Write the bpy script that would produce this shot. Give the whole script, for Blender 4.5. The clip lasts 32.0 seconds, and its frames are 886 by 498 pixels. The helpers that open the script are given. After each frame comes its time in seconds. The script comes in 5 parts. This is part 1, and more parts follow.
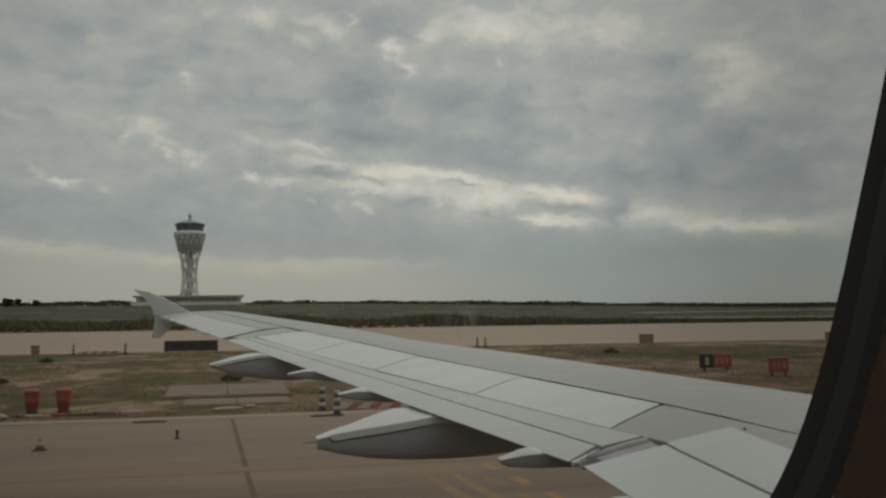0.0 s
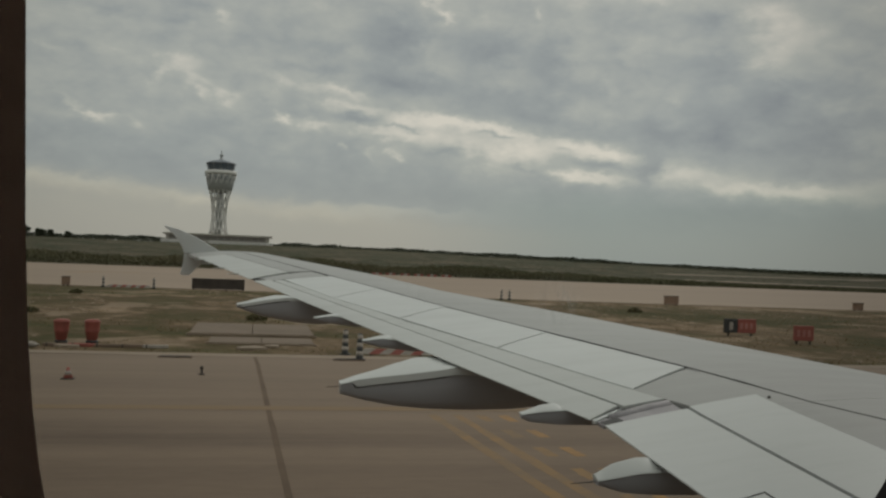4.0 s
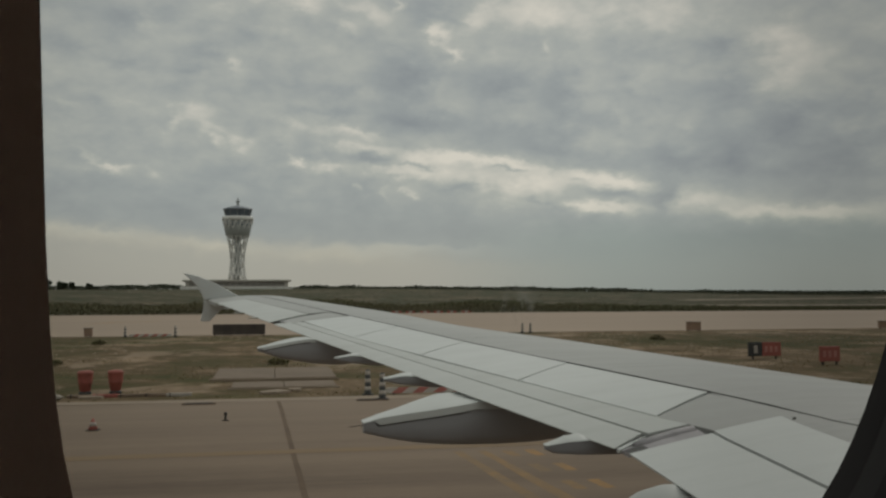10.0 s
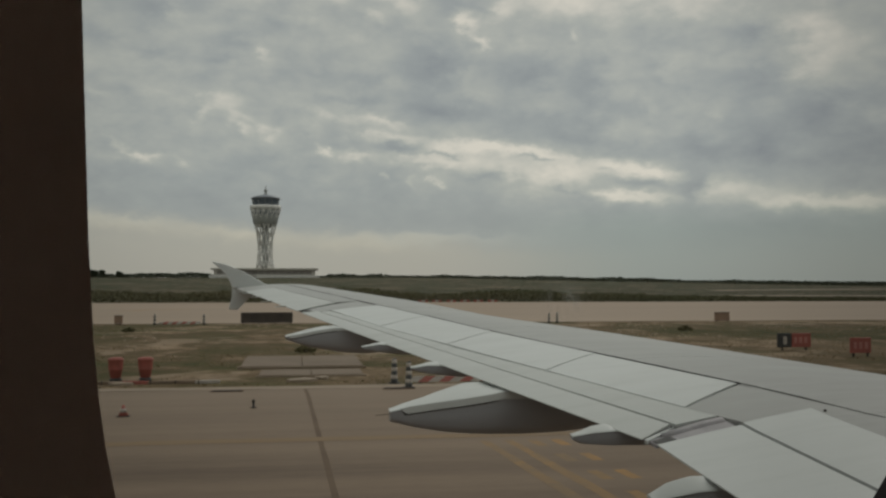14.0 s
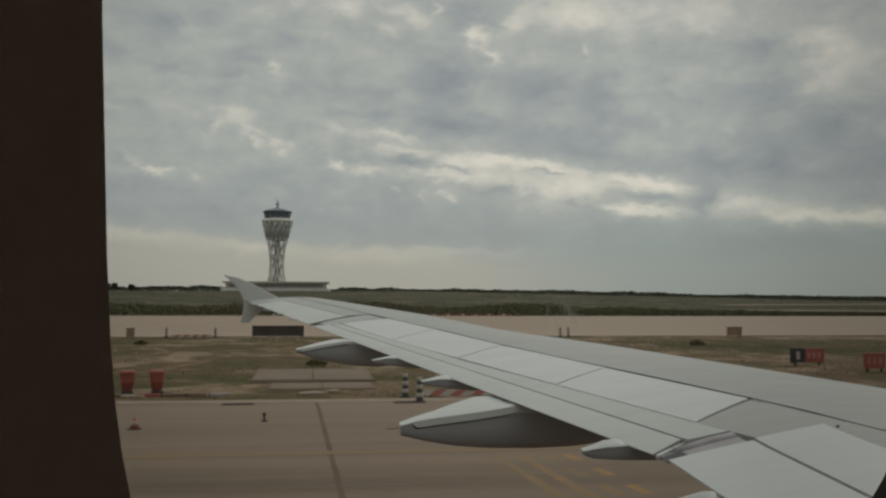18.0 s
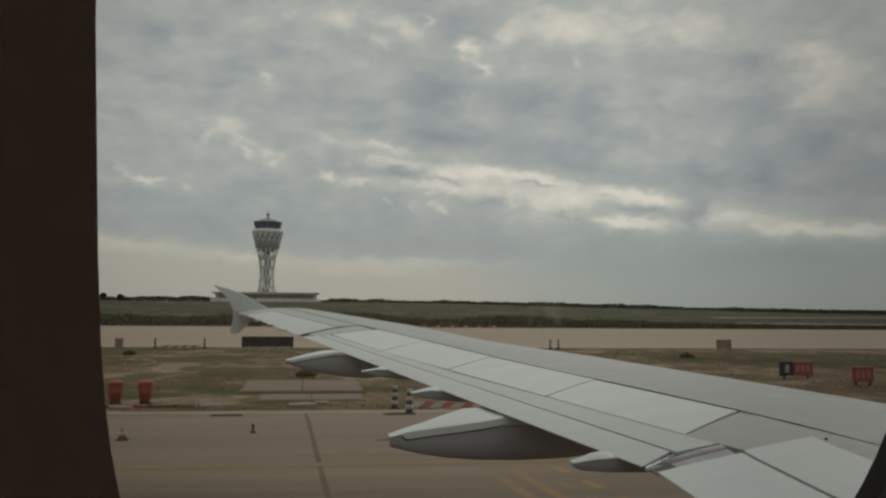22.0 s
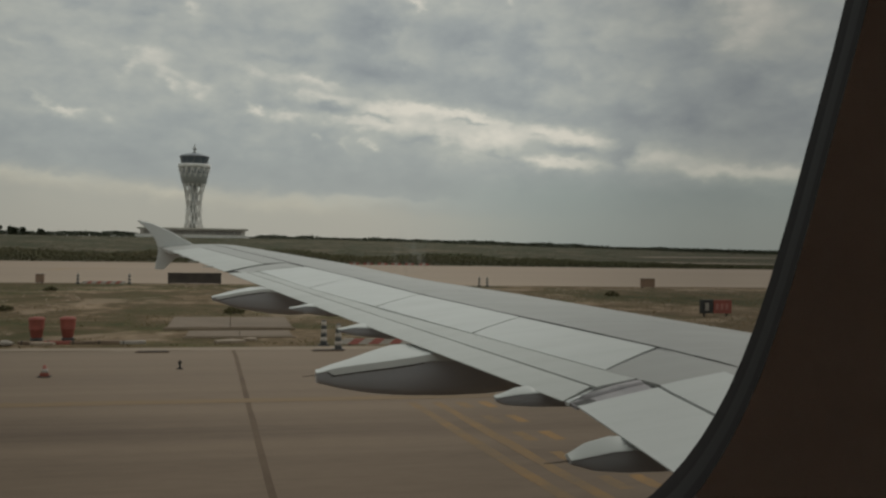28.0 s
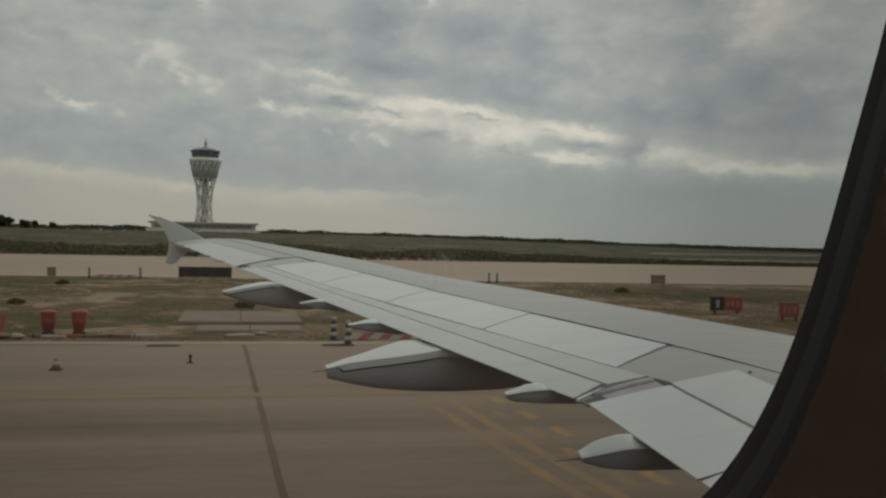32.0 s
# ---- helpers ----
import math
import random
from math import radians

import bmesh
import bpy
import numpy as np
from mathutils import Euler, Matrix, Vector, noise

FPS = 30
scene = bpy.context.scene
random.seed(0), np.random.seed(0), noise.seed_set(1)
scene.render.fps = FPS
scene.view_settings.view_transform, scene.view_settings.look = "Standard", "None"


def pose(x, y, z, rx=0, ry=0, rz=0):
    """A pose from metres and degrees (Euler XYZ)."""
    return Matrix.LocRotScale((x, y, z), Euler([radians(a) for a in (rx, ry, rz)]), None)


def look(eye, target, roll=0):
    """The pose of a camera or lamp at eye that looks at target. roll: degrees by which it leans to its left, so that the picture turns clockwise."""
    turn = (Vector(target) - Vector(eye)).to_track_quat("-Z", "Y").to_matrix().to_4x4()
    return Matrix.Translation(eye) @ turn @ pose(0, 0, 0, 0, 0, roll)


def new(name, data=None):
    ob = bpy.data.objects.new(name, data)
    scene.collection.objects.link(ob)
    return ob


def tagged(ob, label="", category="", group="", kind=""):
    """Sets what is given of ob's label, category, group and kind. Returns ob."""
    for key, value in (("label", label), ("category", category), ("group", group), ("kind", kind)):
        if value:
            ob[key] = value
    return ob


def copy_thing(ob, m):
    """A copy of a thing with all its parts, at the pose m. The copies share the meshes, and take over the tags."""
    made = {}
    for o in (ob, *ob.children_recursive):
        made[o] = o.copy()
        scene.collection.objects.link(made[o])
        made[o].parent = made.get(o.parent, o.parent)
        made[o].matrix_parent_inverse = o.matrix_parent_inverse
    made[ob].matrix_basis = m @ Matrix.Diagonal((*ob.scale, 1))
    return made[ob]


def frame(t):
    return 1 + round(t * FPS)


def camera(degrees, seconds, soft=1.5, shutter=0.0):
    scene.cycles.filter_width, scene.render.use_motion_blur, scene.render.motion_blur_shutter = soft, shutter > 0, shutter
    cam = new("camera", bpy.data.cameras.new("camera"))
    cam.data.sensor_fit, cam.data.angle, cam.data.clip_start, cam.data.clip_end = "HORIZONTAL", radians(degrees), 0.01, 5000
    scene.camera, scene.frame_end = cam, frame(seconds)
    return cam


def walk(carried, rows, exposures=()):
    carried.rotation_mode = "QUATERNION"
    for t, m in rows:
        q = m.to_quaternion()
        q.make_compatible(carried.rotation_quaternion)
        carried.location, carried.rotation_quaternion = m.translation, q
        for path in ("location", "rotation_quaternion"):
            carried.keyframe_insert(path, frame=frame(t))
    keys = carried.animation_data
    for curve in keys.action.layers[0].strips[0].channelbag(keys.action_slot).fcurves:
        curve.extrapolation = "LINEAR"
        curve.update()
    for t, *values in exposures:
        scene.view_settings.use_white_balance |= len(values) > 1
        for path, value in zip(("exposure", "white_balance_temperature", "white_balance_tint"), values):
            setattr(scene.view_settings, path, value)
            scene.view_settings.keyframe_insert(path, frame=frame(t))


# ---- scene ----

# x runs ahead along the fuselage, y out along the wing, z up from the pavement.
# ---- camera ----
cam = camera(50.83, 32.0, soft=2.5)


def aim(x, y, z, heading, climb, lean):
    a, b = radians(heading), radians(climb)
    way = Vector((math.sin(a) * math.cos(b), math.cos(a) * math.cos(b), math.sin(b)))
    eye = Vector((x, y, z))
    return look(eye, eye + way * 10, lean)


# seconds, place, heading from the wing's direction, climb, lean
PATH = [
    (0, -2.0209, 1.4392, 4.4843, 13.181, 3.547, -0.540),
    (1, -2.0314, 1.4613, 4.4838, 14.807, 1.916, 0.972),
    (2, -2.0372, 1.4787, 4.4879, 15.119, 1.100, 3.003),
    (3, -2.0352, 1.4833, 4.4889, 14.357, 0.088, 3.085),
    (4, -2.0321, 1.4737, 4.4912, 11.535, 0.494, 2.332),
    (7, -2.0321, 1.4529, 4.4851, 7.585, 0.574, -0.508),
    (8, -2.0307, 1.4574, 4.4873, 7.654, -0.015, -1.015),
    (9, -2.0059, 1.4253, 4.4841, 10.796, 0.710, 0.957),
    (10, -2.0243, 1.4400, 4.4838, 10.396, 2.686, -0.175),
    (11, -2.0227, 1.4447, 4.4850, 9.864, 2.170, -0.080),
    (12, -2.0222, 1.4311, 4.4835, 9.500, 3.408, 0.009),
    (13, -2.0287, 1.4414, 4.4865, 9.202, 2.463, 0.097),
    (16, -2.0264, 1.4485, 4.4847, 8.109, 1.822, -0.065),
    (17, -2.0292, 1.4426, 4.4848, 9.298, 1.961, 1.040),
    (18, -2.0269, 1.4350, 4.4859, 8.063, 2.863, 0.226),
    (19, -2.0262, 1.4430, 4.4875, 9.378, 2.068, 1.147),
    (20, -2.0235, 1.4313, 4.4873, 9.092, 3.054, 0.756),
    (21, -2.0261, 1.4436, 4.4843, 8.584, 2.534, 0.745),
    (22, -2.0263, 1.4305, 4.4833, 8.640, 3.579, 0.499),
    (23, -2.0200, 1.4283, 4.4824, 9.475, 3.238, 0.413),
    (24, -2.0156, 1.4216, 4.4838, 10.095, 3.087, 1.225),
    (25, -2.0128, 1.4291, 4.4853, 10.246, 2.021, 1.606),
    (28, -2.0079, 1.4176, 4.4843, 12.958, -0.191, 0.952),
    (29, -2.0109, 1.4244, 4.4880, 12.660, 0.147, 1.622),
    (30, -2.0098, 1.4180, 4.4888, 12.796, 0.278, 0.915),
    (31, -2.0134, 1.4326, 4.4885, 13.034, -0.843, 1.341),
    (32, -2.0112, 1.4336, 4.4878, 12.351, -0.486, 1.237)
]
walk(cam, [(r[0], aim(*r[1:])) for r in PATH], [(0, -0.06), (2, -0.06), (3, -0.11), (4, -0.03), (7, -0.02), (10, 0.0), (20, 0.02), (25, 0.0), (28, 0.04), (32, 0.02)])

# ---- world, sun ----
SUN_AZ, SUN_EL = 50.0, 42.0


class Nodes:
    """Short calls for building a node tree."""

    def __init__(self, tree):
        self.tree = tree
        tree.nodes.clear()

    def add(self, kind, **props):
        n = self.tree.nodes.new(kind)
        for k, v in props.items():
            setattr(n, k, v)
        return n

    def put(self, socket, v):
        if isinstance(v, bpy.types.NodeSocket):
            self.tree.links.new(v, socket)
        elif v is not None:
            socket.default_value = v

    def m(self, op, a, b=None, c=None, clamp=False):
        n = self.add("ShaderNodeMath", operation=op, use_clamp=clamp)
        for s, v in zip(n.inputs, (a, b, c)):
            self.put(s, v)
        return n.outputs[0]

    def noise(self, vec, scale, detail=4.0, rough=0.55, dist=0.0):
        n = self.add("ShaderNodeTexNoise")
        self.put(n.inputs["Vector"], vec)
        n.inputs["Scale"].default_value, n.inputs["Detail"].default_value = scale, detail
        n.inputs["Roughness"].default_value, n.inputs["Distortion"].default_value = rough, dist
        return n.outputs["Fac"]

    def ramp(self, fac, *stops):
        n = self.add("ShaderNodeValToRGB")
        el = n.color_ramp.elements
        while len(el) < len(stops):
            el.new(0.5)
        for e, (p, c) in zip(el, stops):
            e.position, e.color = p, (*c, 1) if len(c) == 3 else c
        self.put(n.inputs[0], fac)
        return n.outputs["Color"]

    def mix(self, fac, a, b, kind="MIX"):
        n = self.add("ShaderNodeMix", data_type="RGBA", blend_type=kind)
        self.put(n.inputs[0], fac)
        self.put(n.inputs[6], (*a, 1) if isinstance(a, tuple) and len(a) == 3 else a)
        self.put(n.inputs[7], (*b, 1) if isinstance(b, tuple) and len(b) == 3 else b)
        return n.outputs[2]

    def xyz(self, x, y, z):
        n = self.add("ShaderNodeCombineXYZ")
        for s, v in zip(n.inputs, (x, y, z)):
            self.put(s, v)
        return n.outputs[0]

    def step(self, v, lo, hi):
        n = self.add("ShaderNodeMapRange", interpolation_type="SMOOTHSTEP")
        self.put(n.inputs[0], v)
        n.inputs[1].default_value, n.inputs[2].default_value = lo, hi
        return n.outputs[0]


world = bpy.data.worlds.new("overcast")
scene.world = world
world.use_nodes = True
W = Nodes(world.node_tree)
coord = W.add("ShaderNodeTexCoord").outputs["Generated"]
sep = W.add("ShaderNodeSeparateXYZ")
W.put(sep.inputs[0], coord)
dx, dy, dz = sep.outputs
az = W.m("MULTIPLY", W.m("ARCTAN2", dx, dy), 57.2958)
el = W.m("MULTIPLY", W.m("ARCSINE", dz), 57.2958)
sphere = W.xyz(W.m("MULTIPLY", az, 0.1), W.m("MULTIPLY", el, 0.17), 3.0)
# ragged edges: the cloud banks' outlines are shifted by fine noise
w1 = W.m("SUBTRACT", W.noise(sphere, 6.0, 5, 0.55), 0.5)
w2 = W.m("SUBTRACT", W.noise(sphere, 6.6, 5, 0.55), 0.5)
azw = W.m("ADD", az, W.m("MULTIPLY", w1, 2.8))
elw = W.m("ADD", el, W.m("MULTIPLY", w2, 1.2))
lumps = W.noise(sphere, 3.0, 6, 0.52)
billow = W.m("ABSOLUTE", W.m("SUBTRACT", W.noise(sphere, 3.4, 5, 0.5), 0.5))
fine = W.noise(sphere, 13.0, 2, 0.4)
tone = W.m("ADD", W.m("MULTIPLY", W.m("SUBTRACT", billow, 0.085), 0.55), W.m("ADD", W.m("MULTIPLY", W.m("SUBTRACT", fine, 0.5), 0.09), W.m("MULTIPLY", W.m("SUBTRACT", lumps, 0.5), 0.62)))
tone = W.m("MULTIPLY", tone, W.step(el, 0.5, 8.0))
tone = W.m("ADD", tone, W.m("ADD", 0.35, W.m("MULTIPLY", W.step(el, 1.0, 11.0), 0.2)))
# paler air under the edge of the cloud sheet, along the side of the wing
low_air = W.m("MULTIPLY", W.m("SUBTRACT", 1.0, W.step(W.m("ADD", elw, W.m("MULTIPLY", az, 0.07)), 2.3, 3.9)), W.m("SUBTRACT", 1.0, W.step(az, 6.0, 24.0)))
tone = W.m("ADD", tone, W.m("MULTIPLY", low_air, 0.11))
# thin bright places and heavy banks of the cover: bearing, height, half widths (degrees), slope, strength
THIN_STREAKS = (
    (5.1, 9.73, 1.57, 0.35, -0.191, 0.28), (5.8, 8.86, 2.09, 0.45, -0.097, 0.24), (9.6, 8.23, 2.45, 0.50, -0.068, 0.25), (12.4, 8.25, 2.44, 0.45, -0.114, 0.34),
    (15.2, 7.81, 2.07, 0.50, -0.200, 0.32), (11.4, 7.45, 3.14, 0.70, -0.111, 0.20), (16.6, 6.78, 2.06, 0.70, -0.103, 0.30), (15.2, 6.26, 1.72, 0.70, -0.049, 0.20),
    (14.2, 5.57, 1.56, 0.50, -0.016, 0.22), (19.3, 7.10, 2.37, 0.59, -0.130, 0.35), (21.7, 6.57, 1.83, 0.54, -0.165, 0.32), (20.3, 5.15, 2.35, 0.36, -0.056, 0.38),
    (18.6, 5.40, 1.02, 0.40, -0.003, 0.22), (8.2, 7.32, 2.10, 0.50, -0.065, 0.24), (3.4, 7.74, 1.21, 0.30, -0.073, 0.30), (1.5, 7.92, 0.62, 0.35, -0.316, 0.40),
)
THIN_EDGES = (
    (25.3, 5.68, 1.29, 0.87, -0.067, 0.22), (27.5, 5.47, 1.88, 0.76, -0.071, 0.22), (29.7, 4.62, 2.44, 0.47, -0.070, 0.24), (32.6, 4.56, 2.34, 0.60, -0.043, 0.24),
    (35.2, 4.66, 2.53, 0.81, -0.026, 0.22), (6.8, 7.68, 1.40, 0.35, -0.081, 0.15), (-10.1, 3.55, 3.11, 0.43, -0.039, 0.17), (-3.3, 2.94, 2.99, 0.44, -0.048, 0.17),
    (4.1, 2.61, 3.79, 0.60, -0.004, 0.17), (8.3, 2.74, 2.09, 0.40, -0.037, 0.12), (-16.4, 3.94, 4.26, 0.41, -0.031, 0.17), (-20.5, 4.04, 3.17, 0.39, -0.026, 0.17),
    (11.8, 2.71, 2.43, 0.35, -0.040, 0.08), (12.4, 7.12, 4.86, 1.00, -0.114, 0.13), (19.7, 6.18, 3.71, 1.18, -0.128, 0.12), (29.7, 4.94, 4.58, 0.85, -0.061, 0.10),
)
THIN_PUFFS = (
    (-4.7, 10.66, 1.71, 0.54, 0.107, 0.24), (-6.0, 9.99, 0.38, 0.91, 0.059, 0.16), (-3.5, 9.89, 0.85, 0.33, -0.248, 0.16), (-3.5, 9.22, 0.54, 0.29, -0.351, 0.22),
    (-1.8, 9.03, 1.09, 0.51, -0.256, 0.26), (0.9, 9.07, 0.71, 0.59, 0.035, 0.16), (1.8, 10.11, 1.59, 0.34, -0.259, 0.16), (4.0, 9.16, 0.88, 0.38, -0.072, 0.20),
    (-10.1, 7.77, 0.88, 0.24, -0.658, 0.20), (-9.0, 7.28, 1.09, 0.21, 0.002, 0.28), (-6.9, 7.06, 0.45, 0.21, -0.461, 0.18), (5.0, 6.40, 0.28, 0.22, 0.020, 0.24),
    (8.6, 6.11, 0.36, 0.26, -0.284, 0.26), (7.0, 6.19, 0.28, 0.39, 0.016, 0.14), (-11.9, 11.03, 0.64, 0.24, -0.122, 0.16), (-8.1, 11.00, 1.86, 0.49, -0.332, 0.12),
)
THIN_HIGH = (
    (10.1, 15.75, 0.78, 0.59, -0.460, 0.36), (11.1, 14.49, 0.63, 0.30, -0.375, 0.30), (4.6, 16.13, 0.77, 0.33, -0.248, 0.20), (5.6, 16.98, 1.59, 0.72, -0.341, 0.22),
    (7.6, 17.36, 0.35, 0.46, -0.440, 0.24), (2.3, 17.19, 0.87, 0.65, -0.233, 0.18), (0.1, 15.78, 1.03, 0.33, 0.053, 0.12), (-2.1, 13.52, 0.55, 0.33, -0.520, 0.18),
    (16.9, 14.87, 0.42, 0.46, -0.593, 0.18), (15.8, 17.02, 3.82, 1.23, -0.021, 0.26), (23.3, 16.41, 4.96, 1.53, -0.056, 0.21), (31.2, 13.65, 2.72, 1.87, -0.080, 0.21),
    (1.1, 17.45, 2.76, 0.81, 0.052, 0.16), (12.3, 16.15, 1.05, 0.46, 0.279, 0.16),
)
THIN_WISPS = (
    (10.3, 12.57, 0.56, 0.42, 0.008, 0.12), (6.1, 12.17, 0.65, 0.42, -0.361, 0.10), (21.3, 10.44, 0.54, 0.58, -0.026, 0.12), (25.3, 9.82, 0.52, 0.41, -0.036, 0.12),
    (11.0, 11.39, 0.89, 0.51, -0.381, 0.10), (20.7, 9.21, 2.32, 0.50, -0.120, 0.08), (19.3, 14.31, 1.18, 0.82, -0.417, 0.10), (30.3, 11.99, 1.40, 0.63, -0.170, 0.12),
    (-12.9, 13.62, 0.70, 0.19, 0.002, 0.10), (-16.0, 10.80, 1.99, 0.31, -0.008, 0.16), (-15.3, 7.90, 1.68, 0.39, -0.140, 0.14), (-19.9, 9.64, 2.17, 0.37, -0.006, 0.16),
    (-18.3, 12.53, 1.92, 0.52, 0.015, 0.10), (-6.6, 15.32, 2.26, 0.56, -0.111, 0.05),
)
HEAVY_WISPS = (
    (5.8, 8.31, 1.33, 0.27, -0.078, -0.32), (8.8, 7.84, 1.05, 0.14, -0.086, -0.24), (14.5, 7.64, 1.21, 0.14, -0.119, -0.28), (18.6, 6.77, 0.68, 0.10, -0.158, -0.16),
    (21.0, 5.90, 2.00, 0.31, -0.110, -0.30), (23.8, 5.70, 0.59, 0.80, -0.013, -0.28), (11.7, 6.42, 1.39, 0.24, 0.057, -0.22), (15.9, 5.57, 1.03, 0.17, -0.099, -0.22),
    (9.5, 17.22, 1.76, 0.72, 0.010, -0.22), (11.3, 16.25, 0.71, 0.26, -0.278, -0.16), (7.0, 17.93, 0.88, 0.32, 0.022, -0.12), (21.7, 12.59, 1.17, 0.73, -0.626, -0.14),
    (3.6, 12.27, 2.09, 0.47, -0.016, -0.16), (2.6, 10.96, 2.07, 0.27, 0.014, -0.16), (-4.9, 13.12, 1.16, 0.33, 0.018, -0.16), (-9.1, 13.25, 1.91, 0.38, -0.065, -0.13),
)
HEAVY_BANKS = (
    (7.8, 12.88, 1.93, 1.35, 0.017, -0.28), (8.6, 10.41, 2.45, 0.61, 0.014, -0.31), (14.1, 12.41, 1.74, 1.08, -0.006, -0.25), (17.6, 11.69, 1.37, 1.34, -0.017, -0.21),
    (15.2, 9.69, 4.15, 0.75, -0.104, -0.20), (26.9, 14.43, 1.91, 0.57, -0.065, -0.28), (26.9, 11.71, 1.91, 1.46, -0.051, -0.21), (28.1, 8.57, 2.19, 1.30, -0.038, -0.28),
    (30.6, 10.06, 1.52, 0.96, -0.055, -0.28), (32.7, 7.89, 2.64, 1.90, -0.046, -0.28), (24.9, 7.84, 2.91, 0.73, -0.128, -0.28), (-8.6, 15.78, 1.28, 0.79, -0.003, -0.25),
    (-4.3, 14.37, 1.67, 0.58, -0.125, -0.17), (-12.0, 13.87, 0.77, 0.47, 0.102, -0.14), (17.9, 8.48, 3.41, 0.41, -0.130, -0.17),
)
HEAVY_LOW = (
    (-7.3, 5.11, 4.49, 1.20, -0.013, -0.07), (1.4, 4.53, 4.10, 1.03, -0.057, -0.08), (9.7, 4.15, 5.21, 0.87, -0.038, -0.07), (26.5, 3.17, 6.94, 1.16, -0.025, -0.08),
    (-14.7, 5.41, 3.51, 0.95, 0.000, -0.06), (-1.4, 7.01, 4.05, 0.68, -0.015, -0.05), (34.5, 10.60, 1.72, 2.16, -0.072, -0.08), (-15.0, 15.06, 2.35, 0.91, 0.125, -0.06),
)
for bank in (THIN_STREAKS, THIN_EDGES, THIN_PUFFS, THIN_HIGH, THIN_WISPS, HEAVY_WISPS, HEAVY_BANKS, HEAVY_LOW):
    for a0, e0, ra, re, sl, amp in bank:
        u = W.m("SUBTRACT", azw, a0)
        v = W.m("SUBTRACT", W.m("SUBTRACT", elw, e0), W.m("MULTIPLY", u, sl))
        u, v = W.m("DIVIDE", u, ra), W.m("DIVIDE", v, re)
        if bank is THIN_STREAKS or bank is THIN_EDGES:
            # the streaks end sharply under the heavy cloud above them
            v = W.m("MAXIMUM", v, W.m("MULTIPLY", v, 1.5))
        d2 = W.m("ADD", W.m("MULTIPLY", u, u), W.m("MULTIPLY", v, v))
        tone = W.m("ADD", tone, W.m("MULTIPLY", W.m("EXPONENT", W.m("MULTIPLY", d2, -1.0)), amp * (1.12 if amp > 0 else 1.0)))
cloud = W.ramp(W.m("ADD", tone, 0.0, clamp=True), (0.0, (0.205, 0.222, 0.232)), (0.4, (0.305, 0.325, 0.310)), (0.65, (0.396, 0.407, 0.362)), (1.0, (0.65, 0.612, 0.518)))
zen = W.m("ADD", W.m("MULTIPLY", W.step(el, 18.0, 60.0), 0.9), 1.0)
gain = W.xyz(zen, zen, zen)
cloud = W.mix(1.0, cloud, gain, "MULTIPLY")
far_air = W.m("MULTIPLY", W.m("SUBTRACT", 1.0, W.step(elw, 3.0, 5.2)), W.step(az, 8.0, 22.0))
cloud = W.mix(far_air, cloud, W.mix(1.0, cloud, (0.84, 0.905, 0.893), "MULTIPLY"))
cloud = W.mix(low_air, cloud, W.mix(1.0, cloud, (1.07, 1.0, 0.93), "MULTIPLY"))
sky = W.add("ShaderNodeTexSky", sky_type="NISHITA", sun_disc=False, sun_elevation=radians(SUN_EL), sun_rotation=radians(SUN_AZ))
bg_sky = W.add("ShaderNodeBackground")
W.put(bg_sky.inputs[0], sky.outputs[0])
bg_sky.inputs[1].default_value = 0.08
bg_cloud = W.add("ShaderNodeBackground")
W.put(bg_cloud.inputs[0], cloud)
both = W.add("ShaderNodeMixShader")
both.inputs[0].default_value = 0.93
W.put(both.inputs[1], bg_sky.outputs[0])
W.put(both.inputs[2], bg_cloud.outputs[0])
W.put(W.add("ShaderNodeOutputWorld").inputs[0], both.outputs[0])

sun = new("sun", bpy.data.lights.new("sun", "SUN"))
sun.data.energy, sun.data.angle, sun.data.color = 0.6, radians(18), (1.0, 0.94, 0.86)
sun.matrix_world = look((60 * math.sin(radians(SUN_AZ)), 60 * math.cos(radians(SUN_AZ)), 60 * math.tan(radians(SUN_EL))), (0, 0, 0))


# ---- materials ----
def material(name, base, rough=0.6, metal=0.0, spec=0.5):
    """A material, its nodes, its shader and a coordinate in metres."""
    mat = bpy.data.materials.new(name)
    mat.use_nodes = True
    n = Nodes(mat.node_tree)
    sh = n.add("ShaderNodeBsdfPrincipled")
    n.put(n.add("ShaderNodeOutputMaterial").inputs[0], sh.outputs[0])
    sh.inputs["Base Color"].default_value = (*base, 1)
    sh.inputs["Roughness"].default_value, sh.inputs["Metallic"].default_value = rough, metal
    sh.inputs["Specular IOR Level"].default_value = spec
    geo = n.add("ShaderNodeNewGeometry").outputs["Position"]
    return mat, n, sh, geo


def stretch(n, vec, sx, sy, sz):
    q = n.add("ShaderNodeMapping")
    n.put(q.inputs[0], vec)
    q.inputs["Scale"].default_value = (sx, sy, sz)
    return q.outputs[0]


def bump(n, sh, height, strength, dist):
    b = n.add("ShaderNodeBump")
    b.inputs["Strength"].default_value, b.inputs["Distance"].default_value = strength, dist
    n.put(b.inputs["Height"], height)
    n.put(sh.inputs["Normal"], b.outputs[0])


